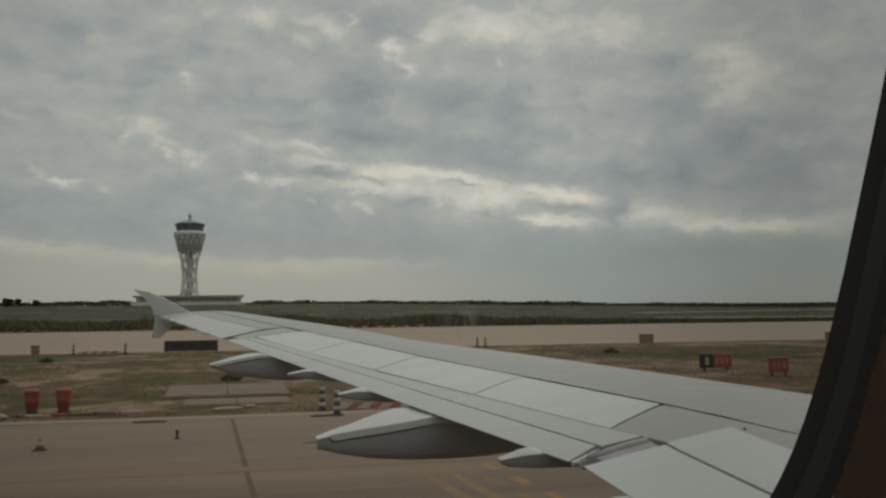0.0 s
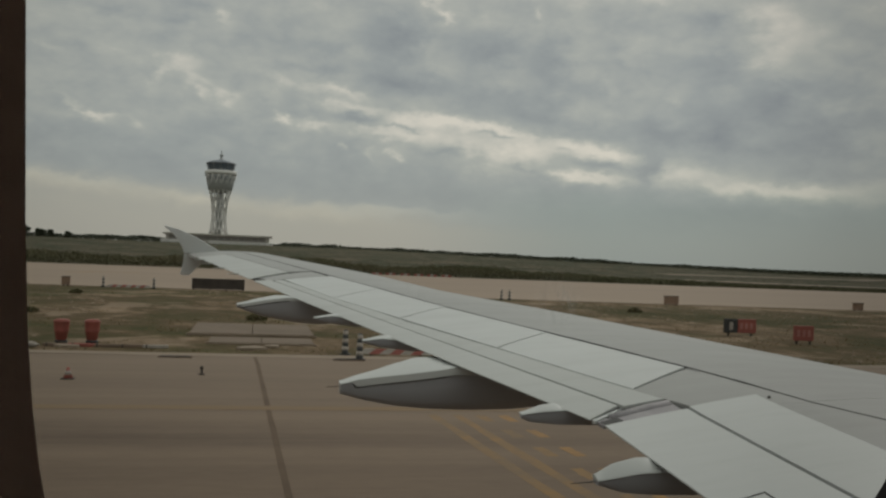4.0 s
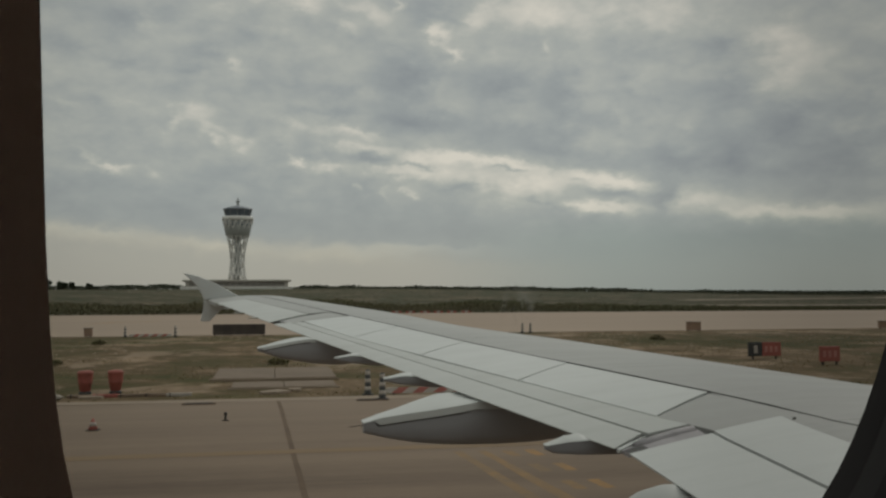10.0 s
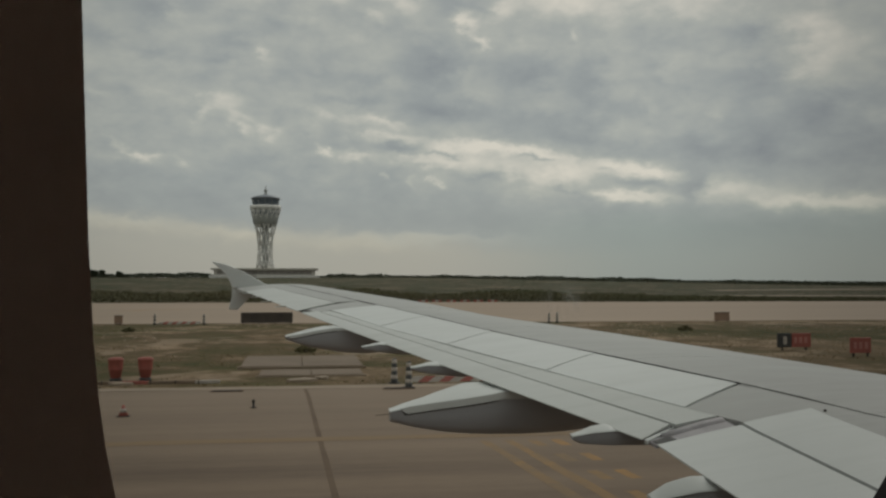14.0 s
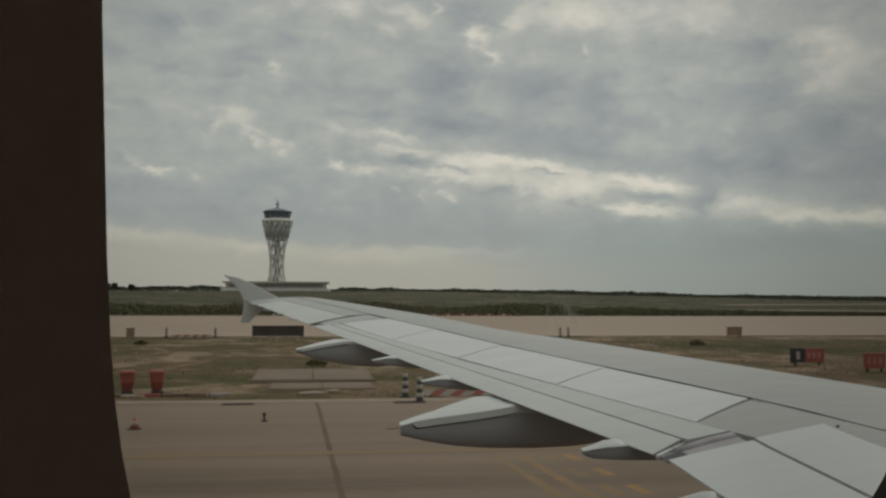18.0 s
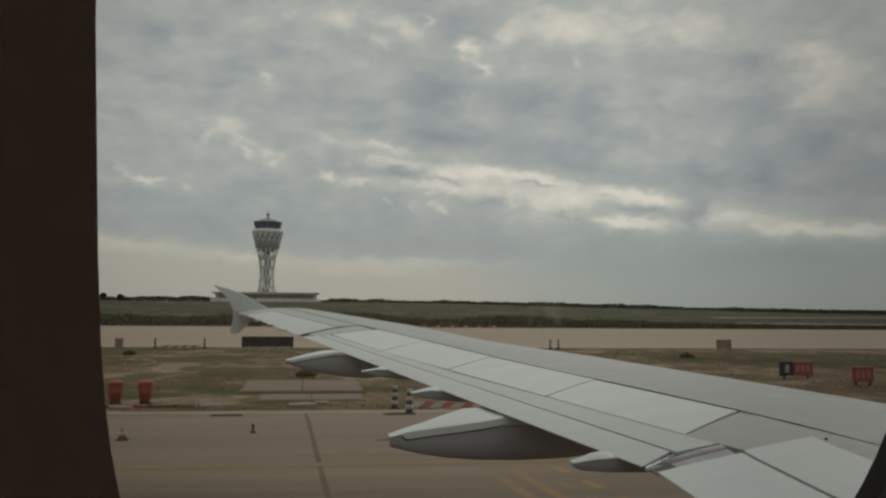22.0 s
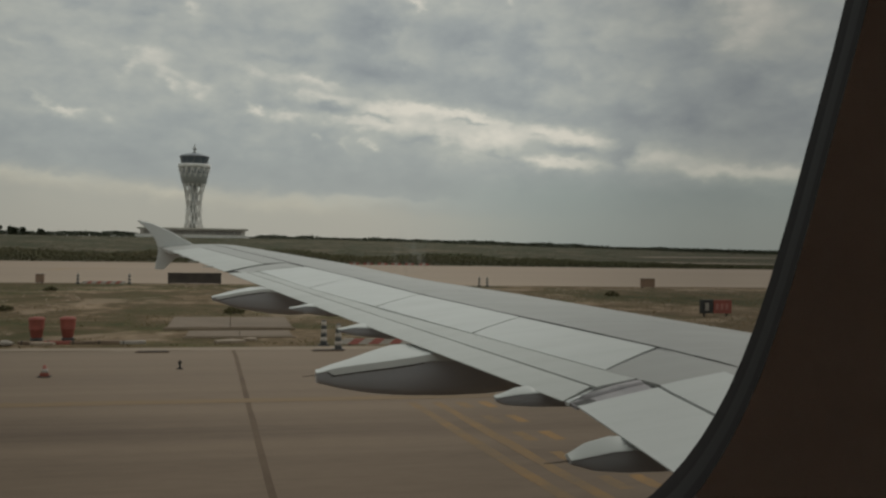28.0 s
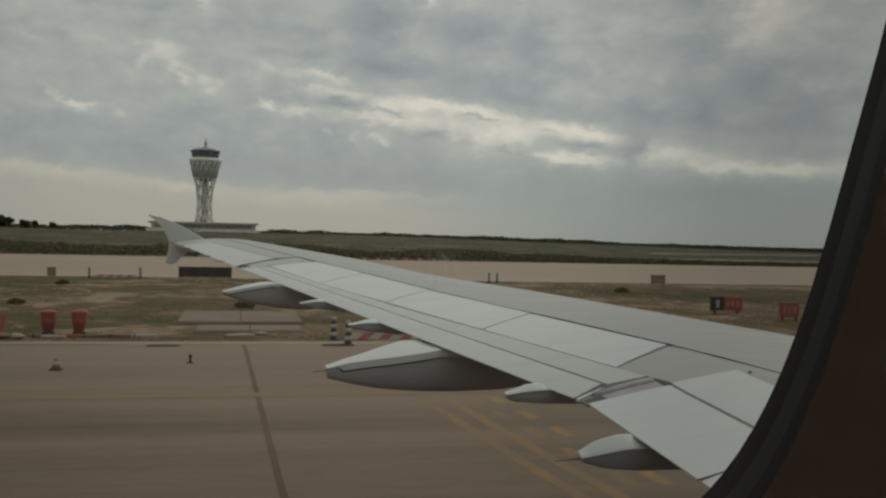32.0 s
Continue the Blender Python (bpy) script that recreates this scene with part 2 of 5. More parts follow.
def two_scale(name, c1, c2, big, small, rough=0.7, metal=0.0, spec=0.5, sc=(1, 1, 1), rel=0.0, contrast=(0.3, 0.7)):
    """A surface that varies between two colours by coarse and fine noise."""
    mat, n, sh, geo = material(name, c1, rough, metal, spec)
    p = stretch(n, geo, *sc)
    a, b = n.noise(p, big, 4), n.noise(p, small, 6, 0.6)
    k = n.step(n.m("ADD", n.m("MULTIPLY", a, 0.6), n.m("MULTIPLY", b, 0.4)), *contrast)
    n.put(sh.inputs["Base Color"], n.mix(k, c1, c2))
    if rel:
        bump(n, sh, b, 0.5, rel)
    return mat


def paint(name, base, dirt, rough=0.38, hinge_dirt=False):
    """Aircraft paint: fine grime that runs with the airflow, small specks."""
    mat, n, sh, geo = material(name, base, rough)
    a = n.noise(stretch(n, geo, 0.5, 3.0, 1.0), 2.2, 6, 0.6)
    b = n.noise(geo, 30.0, 4, 0.6)
    k = n.m("ADD", n.m("MULTIPLY", n.step(a, 0.42, 0.82), 0.45), n.m("MULTIPLY", n.step(b, 0.55, 0.8), 0.2))
    tone = n.mix(k, base, dirt)
    if hinge_dirt:
        q = n.add("ShaderNodeSeparateXYZ")
        n.put(q.inputs[0], geo)
        off = n.m("SUBTRACT", n.m("ADD", q.outputs[0], n.m("MULTIPLY", q.outputs[1], 0.3726)), 3.707)
        band = n.m("MULTIPLY", n.step(off, 0.0, 0.01), n.m("SUBTRACT", 1.0, n.step(off, 0.03, 0.11)))
        band = n.m("MULTIPLY", band, n.step(n.noise(stretch(n, geo, 1.0, 2.4, 1.0), 1.5, 4, 0.6), 0.40, 0.56))
        band = n.m("MULTIPLY", band, n.m("MULTIPLY", n.step(q.outputs[1], 6.8, 7.4), n.m("SUBTRACT", 1.0, n.step(q.outputs[1], 9.5, 12.0))))
        tone = n.mix(n.m("MULTIPLY", band, 0.75), tone, (0.12, 0.115, 0.11))
    n.put(sh.inputs["Base Color"], tone)
    n.put(sh.inputs["Roughness"], n.m("ADD", n.m("MULTIPLY", a, 0.25), rough - 0.1))
    bump(n, sh, n.noise(geo, 1.6, 2), 0.12, 0.02)
    return mat


M_SKIN = paint("grey wing skin", (0.334, 0.332, 0.318), (0.289, 0.285, 0.272), hinge_dirt=True)
M_PANEL = paint("light grey panel", (0.53, 0.542, 0.53), (0.45, 0.458, 0.445))
M_FLAP = paint("pale flap paint", (0.45, 0.458, 0.44), (0.37, 0.375, 0.355))
# one fairing paint in two tones: shade in the hull's, sky light in the cap's
M_FAIR_SHADE = paint("shaded fairing paint", (0.325, 0.324, 0.337), (0.262, 0.259, 0.267))
M_FAIR_LIT = paint("sky-lit fairing paint", (0.52, 0.53, 0.515), (0.44, 0.445, 0.43))
M_FENCE = paint("fence grey", (0.52, 0.53, 0.52), (0.43, 0.44, 0.43))
M_GAP = two_scale("dark sealant", (0.062, 0.060, 0.058), (0.095, 0.092, 0.088), 3, 20, 0.8)
M_STEEL = two_scale("dull grey metal", (0.37, 0.35, 0.36), (0.28, 0.265, 0.275), 5, 30, 0.65, 0.1)
M_WALL = two_scale("cabin wall plastic", (0.88, 0.755, 0.68), (0.92, 0.80, 0.72), 4, 160, 0.55, rel=0.0006)
M_BEZEL = two_scale("dark window trim", (0.027, 0.024, 0.025), (0.020, 0.017, 0.018), 8, 90, 0.75, 0.0, 0.12)
M_SEAL = two_scale("black rubber seal", (0.014, 0.011, 0.012), (0.019, 0.015, 0.016), 10, 80, 0.85, 0.0, 0.12)
# clear acrylic; a lens-like vignette is painted in, darker towards its seal
M_PANE = bpy.data.materials.new("vignetted acrylic")
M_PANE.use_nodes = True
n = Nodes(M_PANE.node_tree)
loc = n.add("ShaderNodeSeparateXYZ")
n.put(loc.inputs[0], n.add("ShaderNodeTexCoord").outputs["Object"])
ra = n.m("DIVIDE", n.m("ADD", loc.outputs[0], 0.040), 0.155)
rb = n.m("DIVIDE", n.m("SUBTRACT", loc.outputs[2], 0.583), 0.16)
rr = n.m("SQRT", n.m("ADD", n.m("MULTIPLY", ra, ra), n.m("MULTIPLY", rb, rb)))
mottle = n.noise(n.add("ShaderNodeTexCoord").outputs["Object"], 14.0, 4, 0.6)
vignette = n.m("MULTIPLY", n.step(rr, 0.4, 1.05), n.m("ADD", 0.28, n.m("MULTIPLY", mottle, 0.12)))
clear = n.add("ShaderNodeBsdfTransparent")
n.put(clear.inputs[0], n.mix(vignette, (0.99, 0.99, 0.99), (0.10, 0.095, 0.09)))
# two greasy smudges
smear = n.noise(stretch(n, n.add("ShaderNodeTexCoord").outputs["Object"], 3.0, 1.0, 1.0), 120.0, 3, 0.6, 0.5)
mark = None
for mx, mz, wx, wz, amp in ((-0.0029, 0.531, 0.0042, 0.0050, 0.30), (-0.0425, 0.531, 0.0022, 0.0042, 0.10)):
    ex = n.m("DIVIDE", n.m("SUBTRACT", loc.outputs[0], mx), wx)
    ez = n.m("DIVIDE", n.m("SUBTRACT", loc.outputs[2], mz), wz)
    g = n.m("MULTIPLY", n.m("EXPONENT", n.m("MULTIPLY", n.m("ADD", n.m("MULTIPLY", ex, ex), n.m("MULTIPLY", ez, ez)), -1.0)), amp)
    mark = g if mark is None else n.m("ADD", mark, g)
film_ = n.add("ShaderNodeBsdfTranslucent")
film_.inputs[0].default_value = (0.6, 0.6, 0.58, 1)
both = n.add("ShaderNodeMixShader")
n.put(both.inputs[0], n.m("MULTIPLY", mark, n.step(smear, 0.36, 0.66)))
n.put(both.inputs[1], clear.outputs[0])
n.put(both.inputs[2], film_.outputs[0])
n.put(n.add("ShaderNodeOutputMaterial").inputs[0], both.outputs[0])
# kept light so that the unseen floor bounces window light
M_CARPET = two_scale("cabin carpet", (0.40, 0.37, 0.36), (0.46, 0.42, 0.41), 6, 120, 0.95)

# runway asphalt: long wear streaks along the way of travel, darker bands under the wheels
M_RUNWAY, n, sh, geo = material("runway asphalt", (0.2, 0.16, 0.12), 0.82)
sx = n.add("ShaderNodeSeparateXYZ")
n.put(sx.inputs[0], geo)
streak = n.noise(stretch(n, geo, 0.012, 0.35, 1), 1.0, 5, 0.6)
blot = n.noise(stretch(n, geo, 0.04, 0.12, 1), 1.0, 4, 0.6)
grit = n.noise(stretch(n, geo, 0.4, 1.4, 1), 3.0, 8, 0.7)
k = n.m("ADD", n.m("MULTIPLY", streak, 0.6), n.m("ADD", n.m("MULTIPLY", blot, 0.3), n.m("MULTIPLY", grit, 0.22)))
col = n.ramp(k, (0.40, (0.095, 0.062, 0.040)), (0.54, (0.145, 0.100, 0.066)), (0.70, (0.199, 0.141, 0.095)))
rim = n.step(sx.outputs[1], 22.0, 40.0)
n.put(sh.inputs["Base Color"], n.mix(n.m("MULTIPLY", rim, 0.45), col, (0.207, 0.153, 0.108)))
bump(n, sh, grit, 0.25, 0.01)

M_CONCRETE = two_scale("pale concrete", (0.284, 0.214, 0.157), (0.250, 0.187, 0.137), 0.05, 0.6, 0.85, sc=(0.12, 1, 1))
M_KERB = two_scale("sandy edge concrete", (0.262, 0.202, 0.148), (0.165, 0.126, 0.090), 0.4, 3, 0.9, sc=(0.15, 1, 1))

# dry airfield grass with bare earth, in patches drawn out along the strip
M_GRASS, n, sh, geo = material("airfield ground", (0.15, 0.12, 0.06), 0.95, spec=0.15)
sx = n.add("ShaderNodeSeparateXYZ")
n.put(sx.inputs[0], geo)
p1 = n.noise(stretch(n, geo, 0.06, 0.045, 1), 1.0, 4, 0.6, 0.6)
p2 = n.noise(stretch(n, geo, 0.26, 0.17, 1), 1.0, 5, 0.62, 0.5)
p3 = n.noise(stretch(n, geo, 0.75, 0.62, 1), 1.3, 5, 0.68)
k = n.m("ADD", n.m("MULTIPLY", p1, 0.46), n.m("ADD", n.m("MULTIPLY", p2, 0.36), n.m("MULTIPLY", p3, 0.22)))
near = n.ramp(k, (0.42, (0.050, 0.047, 0.017)), (0.48, (0.074, 0.060, 0.026)), (0.53, (0.104, 0.072, 0.039)), (0.57, (0.150, 0.105, 0.063)), (0.62, (0.255, 0.185, 0.124)))
far = n.ramp(k, (0.42, (0.040, 0.050, 0.025)), (0.52, (0.064, 0.060, 0.036)), (0.60, (0.125, 0.100, 0.067)))
# green growth in the damp hollows
damp = n.noise(stretch(n, geo, 0.035, 0.075, 1), 1.0, 5, 0.62, 0.6)
near = n.mix(n.m("MULTIPLY", n.step(damp, 0.52, 0.62), 0.7), near, n.mix(n.step(p3, 0.4, 0.6), (0.040, 0.046, 0.014), (0.082, 0.078, 0.028)))
# bare sand: broad tongues and small broken scraps
p4 = n.noise(stretch(n, geo, 0.13, 0.13, 1), 1.0, 6, 0.64, 0.7)
p5 = n.noise(stretch(n, geo, 0.42, 0.34, 1), 1.0, 5, 0.62, 0.5)
tongue = n.m("MULTIPLY", n.step(p4, 0.555, 0.60), n.step(p1, 0.36, 0.52))
scrap = n.m("MULTIPLY", n.step(p5, 0.60, 0.66), n.step(p2, 0.44, 0.54))
sand = n.mix(p3, (0.175, 0.127, 0.086), (0.295, 0.223, 0.157))
near = n.mix(n.m("MULTIPLY", n.m("MAXIMUM", tongue, n.m("MULTIPLY", scrap, 0.7)), 0.8), near, sand)
n.put(sh.inputs["Base Color"], n.mix(n.step(sx.outputs[1], 150, 240), near, far))
bump(n, sh, n.m("ADD", p3, n.m("MULTIPLY", p5, 1.5)), 0.8, 0.12)


def leafy(name, c1, c2):
    mat, n, sh, geo = material(name, c1, 0.85, spec=0.2)
    isl = n.add("ShaderNodeNewGeometry").outputs["Random Per Island"]
    big = n.step(n.noise(stretch(n, geo, 0.008, 0.05, 0.3), 1.0, 6, 0.65), 0.38, 0.62)
    n.put(sh.inputs["Base Color"], n.mix(n.m("ADD", n.m("MULTIPLY", isl, 0.35), n.m("MULTIPLY", big, 0.65)), c1, c2))
    return mat


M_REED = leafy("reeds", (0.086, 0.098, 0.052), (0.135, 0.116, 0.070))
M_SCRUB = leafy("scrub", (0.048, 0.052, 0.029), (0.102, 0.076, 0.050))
# leaf tones raised: the distance haze is put into the colour
M_WOOD = leafy("haze-lifted far woods", (0.055, 0.066, 0.046), (0.110, 0.116, 0.085))
M_TUFT = leafy("dry grass", (0.165, 0.138, 0.070), (0.26, 0.20, 0.122))
M_WHITE = two_scale("white paint", (0.72, 0.71, 0.68), (0.6, 0.58, 0.55), 0.3, 3, 0.6)
M_DECK = two_scale("tower cladding", (0.36, 0.37, 0.36), (0.30, 0.31, 0.30), 0.4, 4, 0.6)
# dark glass, made lighter to carry the air haze in its colour
M_CABGLASS = two_scale("haze-lifted tower glass", (0.10, 0.12, 0.14), (0.13, 0.15, 0.175), 0.3, 2, 0.15)
M_ROOF = two_scale("blue-grey sheet roof", (0.17, 0.185, 0.21), (0.22, 0.235, 0.26), 0.3, 3, 0.5)
M_BUILD = two_scale("building plaster", (0.50, 0.47, 0.42), (0.42, 0.39, 0.35), 0.1, 1, 0.8)
M_BAND = two_scale("dark facade band", (0.19, 0.172, 0.155), (0.24, 0.22, 0.20), 0.2, 2, 0.5)
M_YELLOW = two_scale("worn yellow line", (0.192, 0.122, 0.058), (0.148, 0.103, 0.066), 0.2, 2.5, 0.8, sc=(0.3, 1, 1))
M_RED = two_scale("red plastic", (0.33, 0.088, 0.068), (0.24, 0.076, 0.058), 2, 12, 0.6)
M_BLACK = two_scale("black paint", (0.025, 0.025, 0.026), (0.05, 0.048, 0.045), 3, 20, 0.6)
M_BRICK = two_scale("rusty brick", (0.12, 0.075, 0.05), (0.09, 0.06, 0.045), 1, 8, 0.85)
M_DARK = two_scale("dark grating", (0.04, 0.032, 0.028), (0.07, 0.055, 0.045), 1, 9, 0.8)
M_SIGN = two_scale("sign box brown", (0.28, 0.18, 0.12), (0.2, 0.135, 0.10), 1, 6, 0.7)


# ---- building helpers ----
def mesh_of(name, verts, faces, mat, smooth=False):
    me = bpy.data.meshes.new(name)
    me.from_pydata([tuple(map(float, v)) for v in verts], [], faces)
    me.update()
    me.materials.append(mat)
    if smooth:
        me.shade_smooth()
    return me


def part(name, me, parent=None, label=""):
    ob = new(name, me)
    if parent is not None:
        ob.parent = parent
    return tagged(ob, label) if label else ob


def thing(name, at, label, category, group="", kind=""):
    ob = new(name)
    ob.location = at
    ob.empty_display_size = 0.3
    return tagged(ob, label, category, group, kind)


def from_bm(name, bm, mat, smooth=False):
    me = bpy.data.meshes.new(name)
    bmesh.ops.recalc_face_normals(bm, faces=bm.faces)
    bm.to_mesh(me)
    bm.free()
    me.materials.append(mat)
    if smooth:
        me.shade_smooth()
    return me


def box(name, lo, hi, mat, bev=0.0):
    bm = bmesh.new()
    bmesh.ops.create_cube(bm, size=1)
    for v in bm.verts:
        v.co = Vector([lo[i] + (v.co[i] + 0.5) * (hi[i] - lo[i]) for i in range(3)])
    if bev:
        bmesh.ops.bevel(bm, geom=bm.edges[:], offset=bev, segments=2, profile=0.6, affect="EDGES")
    return from_bm(name, bm, mat)


def loft(loops, close_u=True, cap=True):
    """Vertices and faces through loops of equal length."""
    k = len(loops[0])
    verts = [v for lp in loops for v in lp]
    faces = []
    for i in range(len(loops) - 1):
        for j in range(k if close_u else k - 1):
            a, b = i * k + j, i * k + (j + 1) % k
            faces.append((a, b, b + k, a + k))
    if cap:
        faces.append(tuple(range(k))[::-1])
        faces.append(tuple(range((len(loops) - 1) * k, len(loops) * k)))
    return verts, faces


def tube(name, pts, r, mat, sides=6):
    """A round bar through points; r a number or one for each point."""
    loops = []
    for i, p in enumerate(pts):
        p = Vector(p)
        d = (Vector(pts[min(i + 1, len(pts) - 1)]) - Vector(pts[max(i - 1, 0)])).normalized()
        s = d.cross(Vector((0, 0, 1)))
        s = s.normalized() if s.length > 1e-4 else Vector((1, 0, 0))
        t = s.cross(d)
        rr = r[i] if isinstance(r, (list, tuple)) else r
        loops.append([p + (s * math.cos(a) + t * math.sin(a)) * rr for a in [math.tau * j / sides for j in range(sides)]])
    return mesh_of(name, *loft(loops), mat, True)


def lathe(name, prof, mat, sides=32, smooth=True):
    loops = [[(r * math.cos(math.tau * j / sides), r * math.sin(math.tau * j / sides), z) for j in range(sides)] for r, z in prof]
    return mesh_of(name, *loft(loops), mat, smooth)


# ---- ground ----
def rise(x, y):
    """The land lifts gently behind the far pavement, less towards the open side."""
    s = min(max((y - 235) / 290, 0), 1)
    s = s * s * (3 - 2 * s)
    q = min(max((x - 20) / 380, 0), 1)
    h = 6.6 - 4.6 * q * q * (3 - 2 * q)
    return s * (h + 0.5 * noise.noise((x * 0.008, y * 0.01, 0))) if s > 0 else 0.0


def span(marks):
    return [a + (b - a) * i / k for a, b, k in marks for i in range(k)] + [marks[-1][1]]


gx = span([(-4000, -400, 9), (-400, 700, 66), (700, 4000, 9)])
gy = span([(-2500, 0, 6), (0, 215, 8), (215, 560, 24), (560, 900, 6), (900, 4600, 8)])
gv = [(x, y, rise(x, y)) for y in gy for x in gx]
gf = [(j * len(gx) + i, j * len(gx) + i + 1, (j + 1) * len(gx) + i + 1, (j + 1) * len(gx) + i) for j in range(len(gy) - 1) for i in range(len(gx) - 1)]
tagged(new("ground", mesh_of("ground", gv, gf, M_GRASS, True)), "dry airfield grass with bare sandy earth", "ground", kind="structure")


def slab(name, lo, hi, mat, label, category, wavy=0.0, step=6.0):
    """A flat pavement with slightly uneven edges."""
    xs = [lo[0] + (hi[0] - lo[0]) * i / max(int((hi[0] - lo[0]) / step), 1) for i in range(max(int((hi[0] - lo[0]) / step), 1) + 1)]
    verts, faces = [], []
    for x in xs:
        w = wavy * (noise.noise((x * 0.15, lo[1], 2)) + 0.6 * noise.noise((x * 0.6, lo[1], 5)))
        v = wavy * (noise.noise((x * 0.15, hi[1], 7)) + 0.6 * noise.noise((x * 0.6, hi[1], 9)))
        verts += [(x, lo[1] + w, lo[2]), (x, lo[1] + w, hi[2]), (x, hi[1] + v, hi[2]), (x, hi[1] + v, lo[2])]
    for i in range(len(xs) - 1):
        a = 4 * i
        faces += [(a + 1, a + 5, a + 6, a + 2), (a, a + 4, a + 5, a + 1), (a + 2, a + 6, a + 7, a + 3)]
    return tagged(new(name, mesh_of(name, verts, faces, mat)), label, category, kind="structure")


slab("runway", (-900, -40, -0.2), (1400, 40.9, 0.03), M_RUNWAY, "wide brownish worn asphalt pavement under the aircraft", "runway", 0.0, 25)
slab("pavement_edge", (-300, 40.9, -0.2), (500, 42.1, 0.035), M_KERB, "pale sandy concrete edging beside the grass", "kerb", 0.22, 1.6)
slab("taxiway", (-900, 103.2, -0.2), (1400, 204.5, 0.04), M_CONCRETE, "broad pale concrete taxiway beyond the grass strip", "taxiway", 0.8, 6)
slab("side_line", (-400, 27.95, 0.0), (600, 28.6, 0.034), M_YELLOW, "faded yellow painted side line on the asphalt", "line", 0.03, 4)


# ---- wing ----
def x_te(y):
    return 0.0 if y < 6.5 else -0.295 * (y - 6.5)


def x_le(y):
    return 3.75 - 0.52 * (y - 6.45)


def z_te(y):
    return 3.567 + 0.08 * (y - 6.56)


PU = (0, 0.05, 0.1, 0.2, 0.3, 0.4, 0.5, 0.6, 0.7, 0.8, 0.88, 0.94, 0.98, 1.0)
PT = (0, 0.010, 0.020, 0.038, 0.052, 0.062, 0.068, 0.070, 0.067, 0.058, 0.046, 0.033, 0.019, 0)


def thick(u):
    return float(np.interp(u, PU, PT))


def top_z(x, y):
    """Height of the wing's upper skin, a little hollow towards the leading edge."""
    c = x_le(y) - x_te(y)
    u = min(max((x - x_te(y)) / c, 0.0), 1.0)
    s = min(max((u - 0.42) / 0.36, 0.0), 1.0)
    sag = float(np.interp(y, (6, 8.3, 11, 12, 12.8, 13.5, 14.2), (0.02, 0.018, 0.02, 0.036, 0.04, 0.018, 0)))
    return z_te(y) + c * (0.8 * thick(u) - 0.01 * u) - sag * s * s * (3 - 2 * s)


def low_z(x, y):
    c = x_le(y) - x_te(y)
    u = min(max((x - x_te(y)) / c, 0.0), 1.0)
    return z_te(y) + c * (-0.85 * thick(u) - 0.01 * u) - 0.02


wing = thing("aircraft_wing", (0, 6.5, 3.4), "light grey airliner wing with flaps, spoilers and tip fence", "wing")
wing_inv = Matrix.Translation((0, -6.5, -3.4))


def wpart(name, me, label="", parent=None):
    """A part of the wing, its mesh given in world places."""
    me.transform(wing_inv)
    return part(name, me, parent or wing, label)


def tile(name, quad, mat, off=0.0, deep=0.03, nu=10, nv=4, label="", tail=0.0, thin=0.0):
    """A skin panel over the wing's top: four corners in plan, going round."""
    a, b, c, d = [Vector(p) for p in quad]
    loops_t, loops_b = [], []
    for i in range(nu + 1):
        s = i / nu
        p, q = a.lerp(b, s), d.lerp(c, s)
        for j in range(nv + 1):
            r = p.lerp(q, j / nv)
            z = top_z(r.x, r.y) + off + tail * (1 - j / nv)
            # rims are rolled down a little
            if i in (0, nu) or j in (0, nv):
                z -= 0.004
            loops_t.append((r.x, r.y, z))
            loops_b.append((r.x, r.y, z - deep + (deep - thin) * (1 - j / nv) if thin else z - deep))
    k, m = nv + 1, len(loops_t)
    faces = [(i * k + j, i * k + j + 1, (i + 1) * k + j + 1, (i + 1) * k + j) for i in range(nu) for j in range(nv)]
    faces += [tuple(m + f for f in fc[::-1]) for fc in faces]
    ring = [i * k for i in range(nu + 1)] + [nu * k + j for j in range(1, nv + 1)] + [i * k + nv for i in range(nu - 1, -1, -1)] + [j for j in range(nv - 1, 0, -1)]
    faces += [(ring[i], ring[(i + 1) % len(ring)], m + ring[(i + 1) % len(ring)], m + ring[i]) for i in range(len(ring))]
    bm = bmesh.new()
    bm.from_mesh(mesh_of(name, loops_t + loops_b, faces, mat))
    me = from_bm(name, bm, mat)
    me.shade_smooth()
    me.set_sharp_from_angle(angle=radians(35))
    return wpart(name, me, label)


# the dark inner box under the panels, down to the lower skin
ys = span([(1.5, 6.5, 9), (6.5, 16.75, 22)])
loops = []
for y in ys:
    c0, c1 = x_te(y) + 0.07, x_le(y)
    xs = [c0 + (c1 - c0) * (0.5 - 0.5 * math.cos(math.pi * i / 24)) for i in range(25)]
    lp = [(x, y, top_z(x, y) - (0.022 if i < 24 else 0.0)) for i, x in enumerate(xs)]
    lp += [(x, y, low_z(x, y) + 0.02) for x in xs[-2:0:-1]]
    loops.append(lp)
wpart("wing_box", mesh_of("wing_box", *loft(loops), M_GAP, True), "dark structure showing in the panel gaps")


def d1(y):
    return 0.572 - 0.0605 * (y - 7.0) if y < 11.5 else 0.3


def d2(y):
    return 0.29 - 0.018 * (y - 7.1)


def hinge(y, k=0.345):
    """The seam ahead of the spoilers, and lines beside it by their share of the chord."""
    x = float(np.interp(y, (1.5, 6.5, 7.01, 7.48, 8.59, 9.62, 10.57, 11.8, 13.4, 15.08, 16.8), (2.93, 1.272, 1.138, 0.985, 0.578, 0.172, -0.17, -0.568, -1.12, -1.69, -2.27)))
    return x + (k - 0.345) * (x_le(y) - x_te(y))


def at1(y):
    return (x_te(y) + d1(y), y)


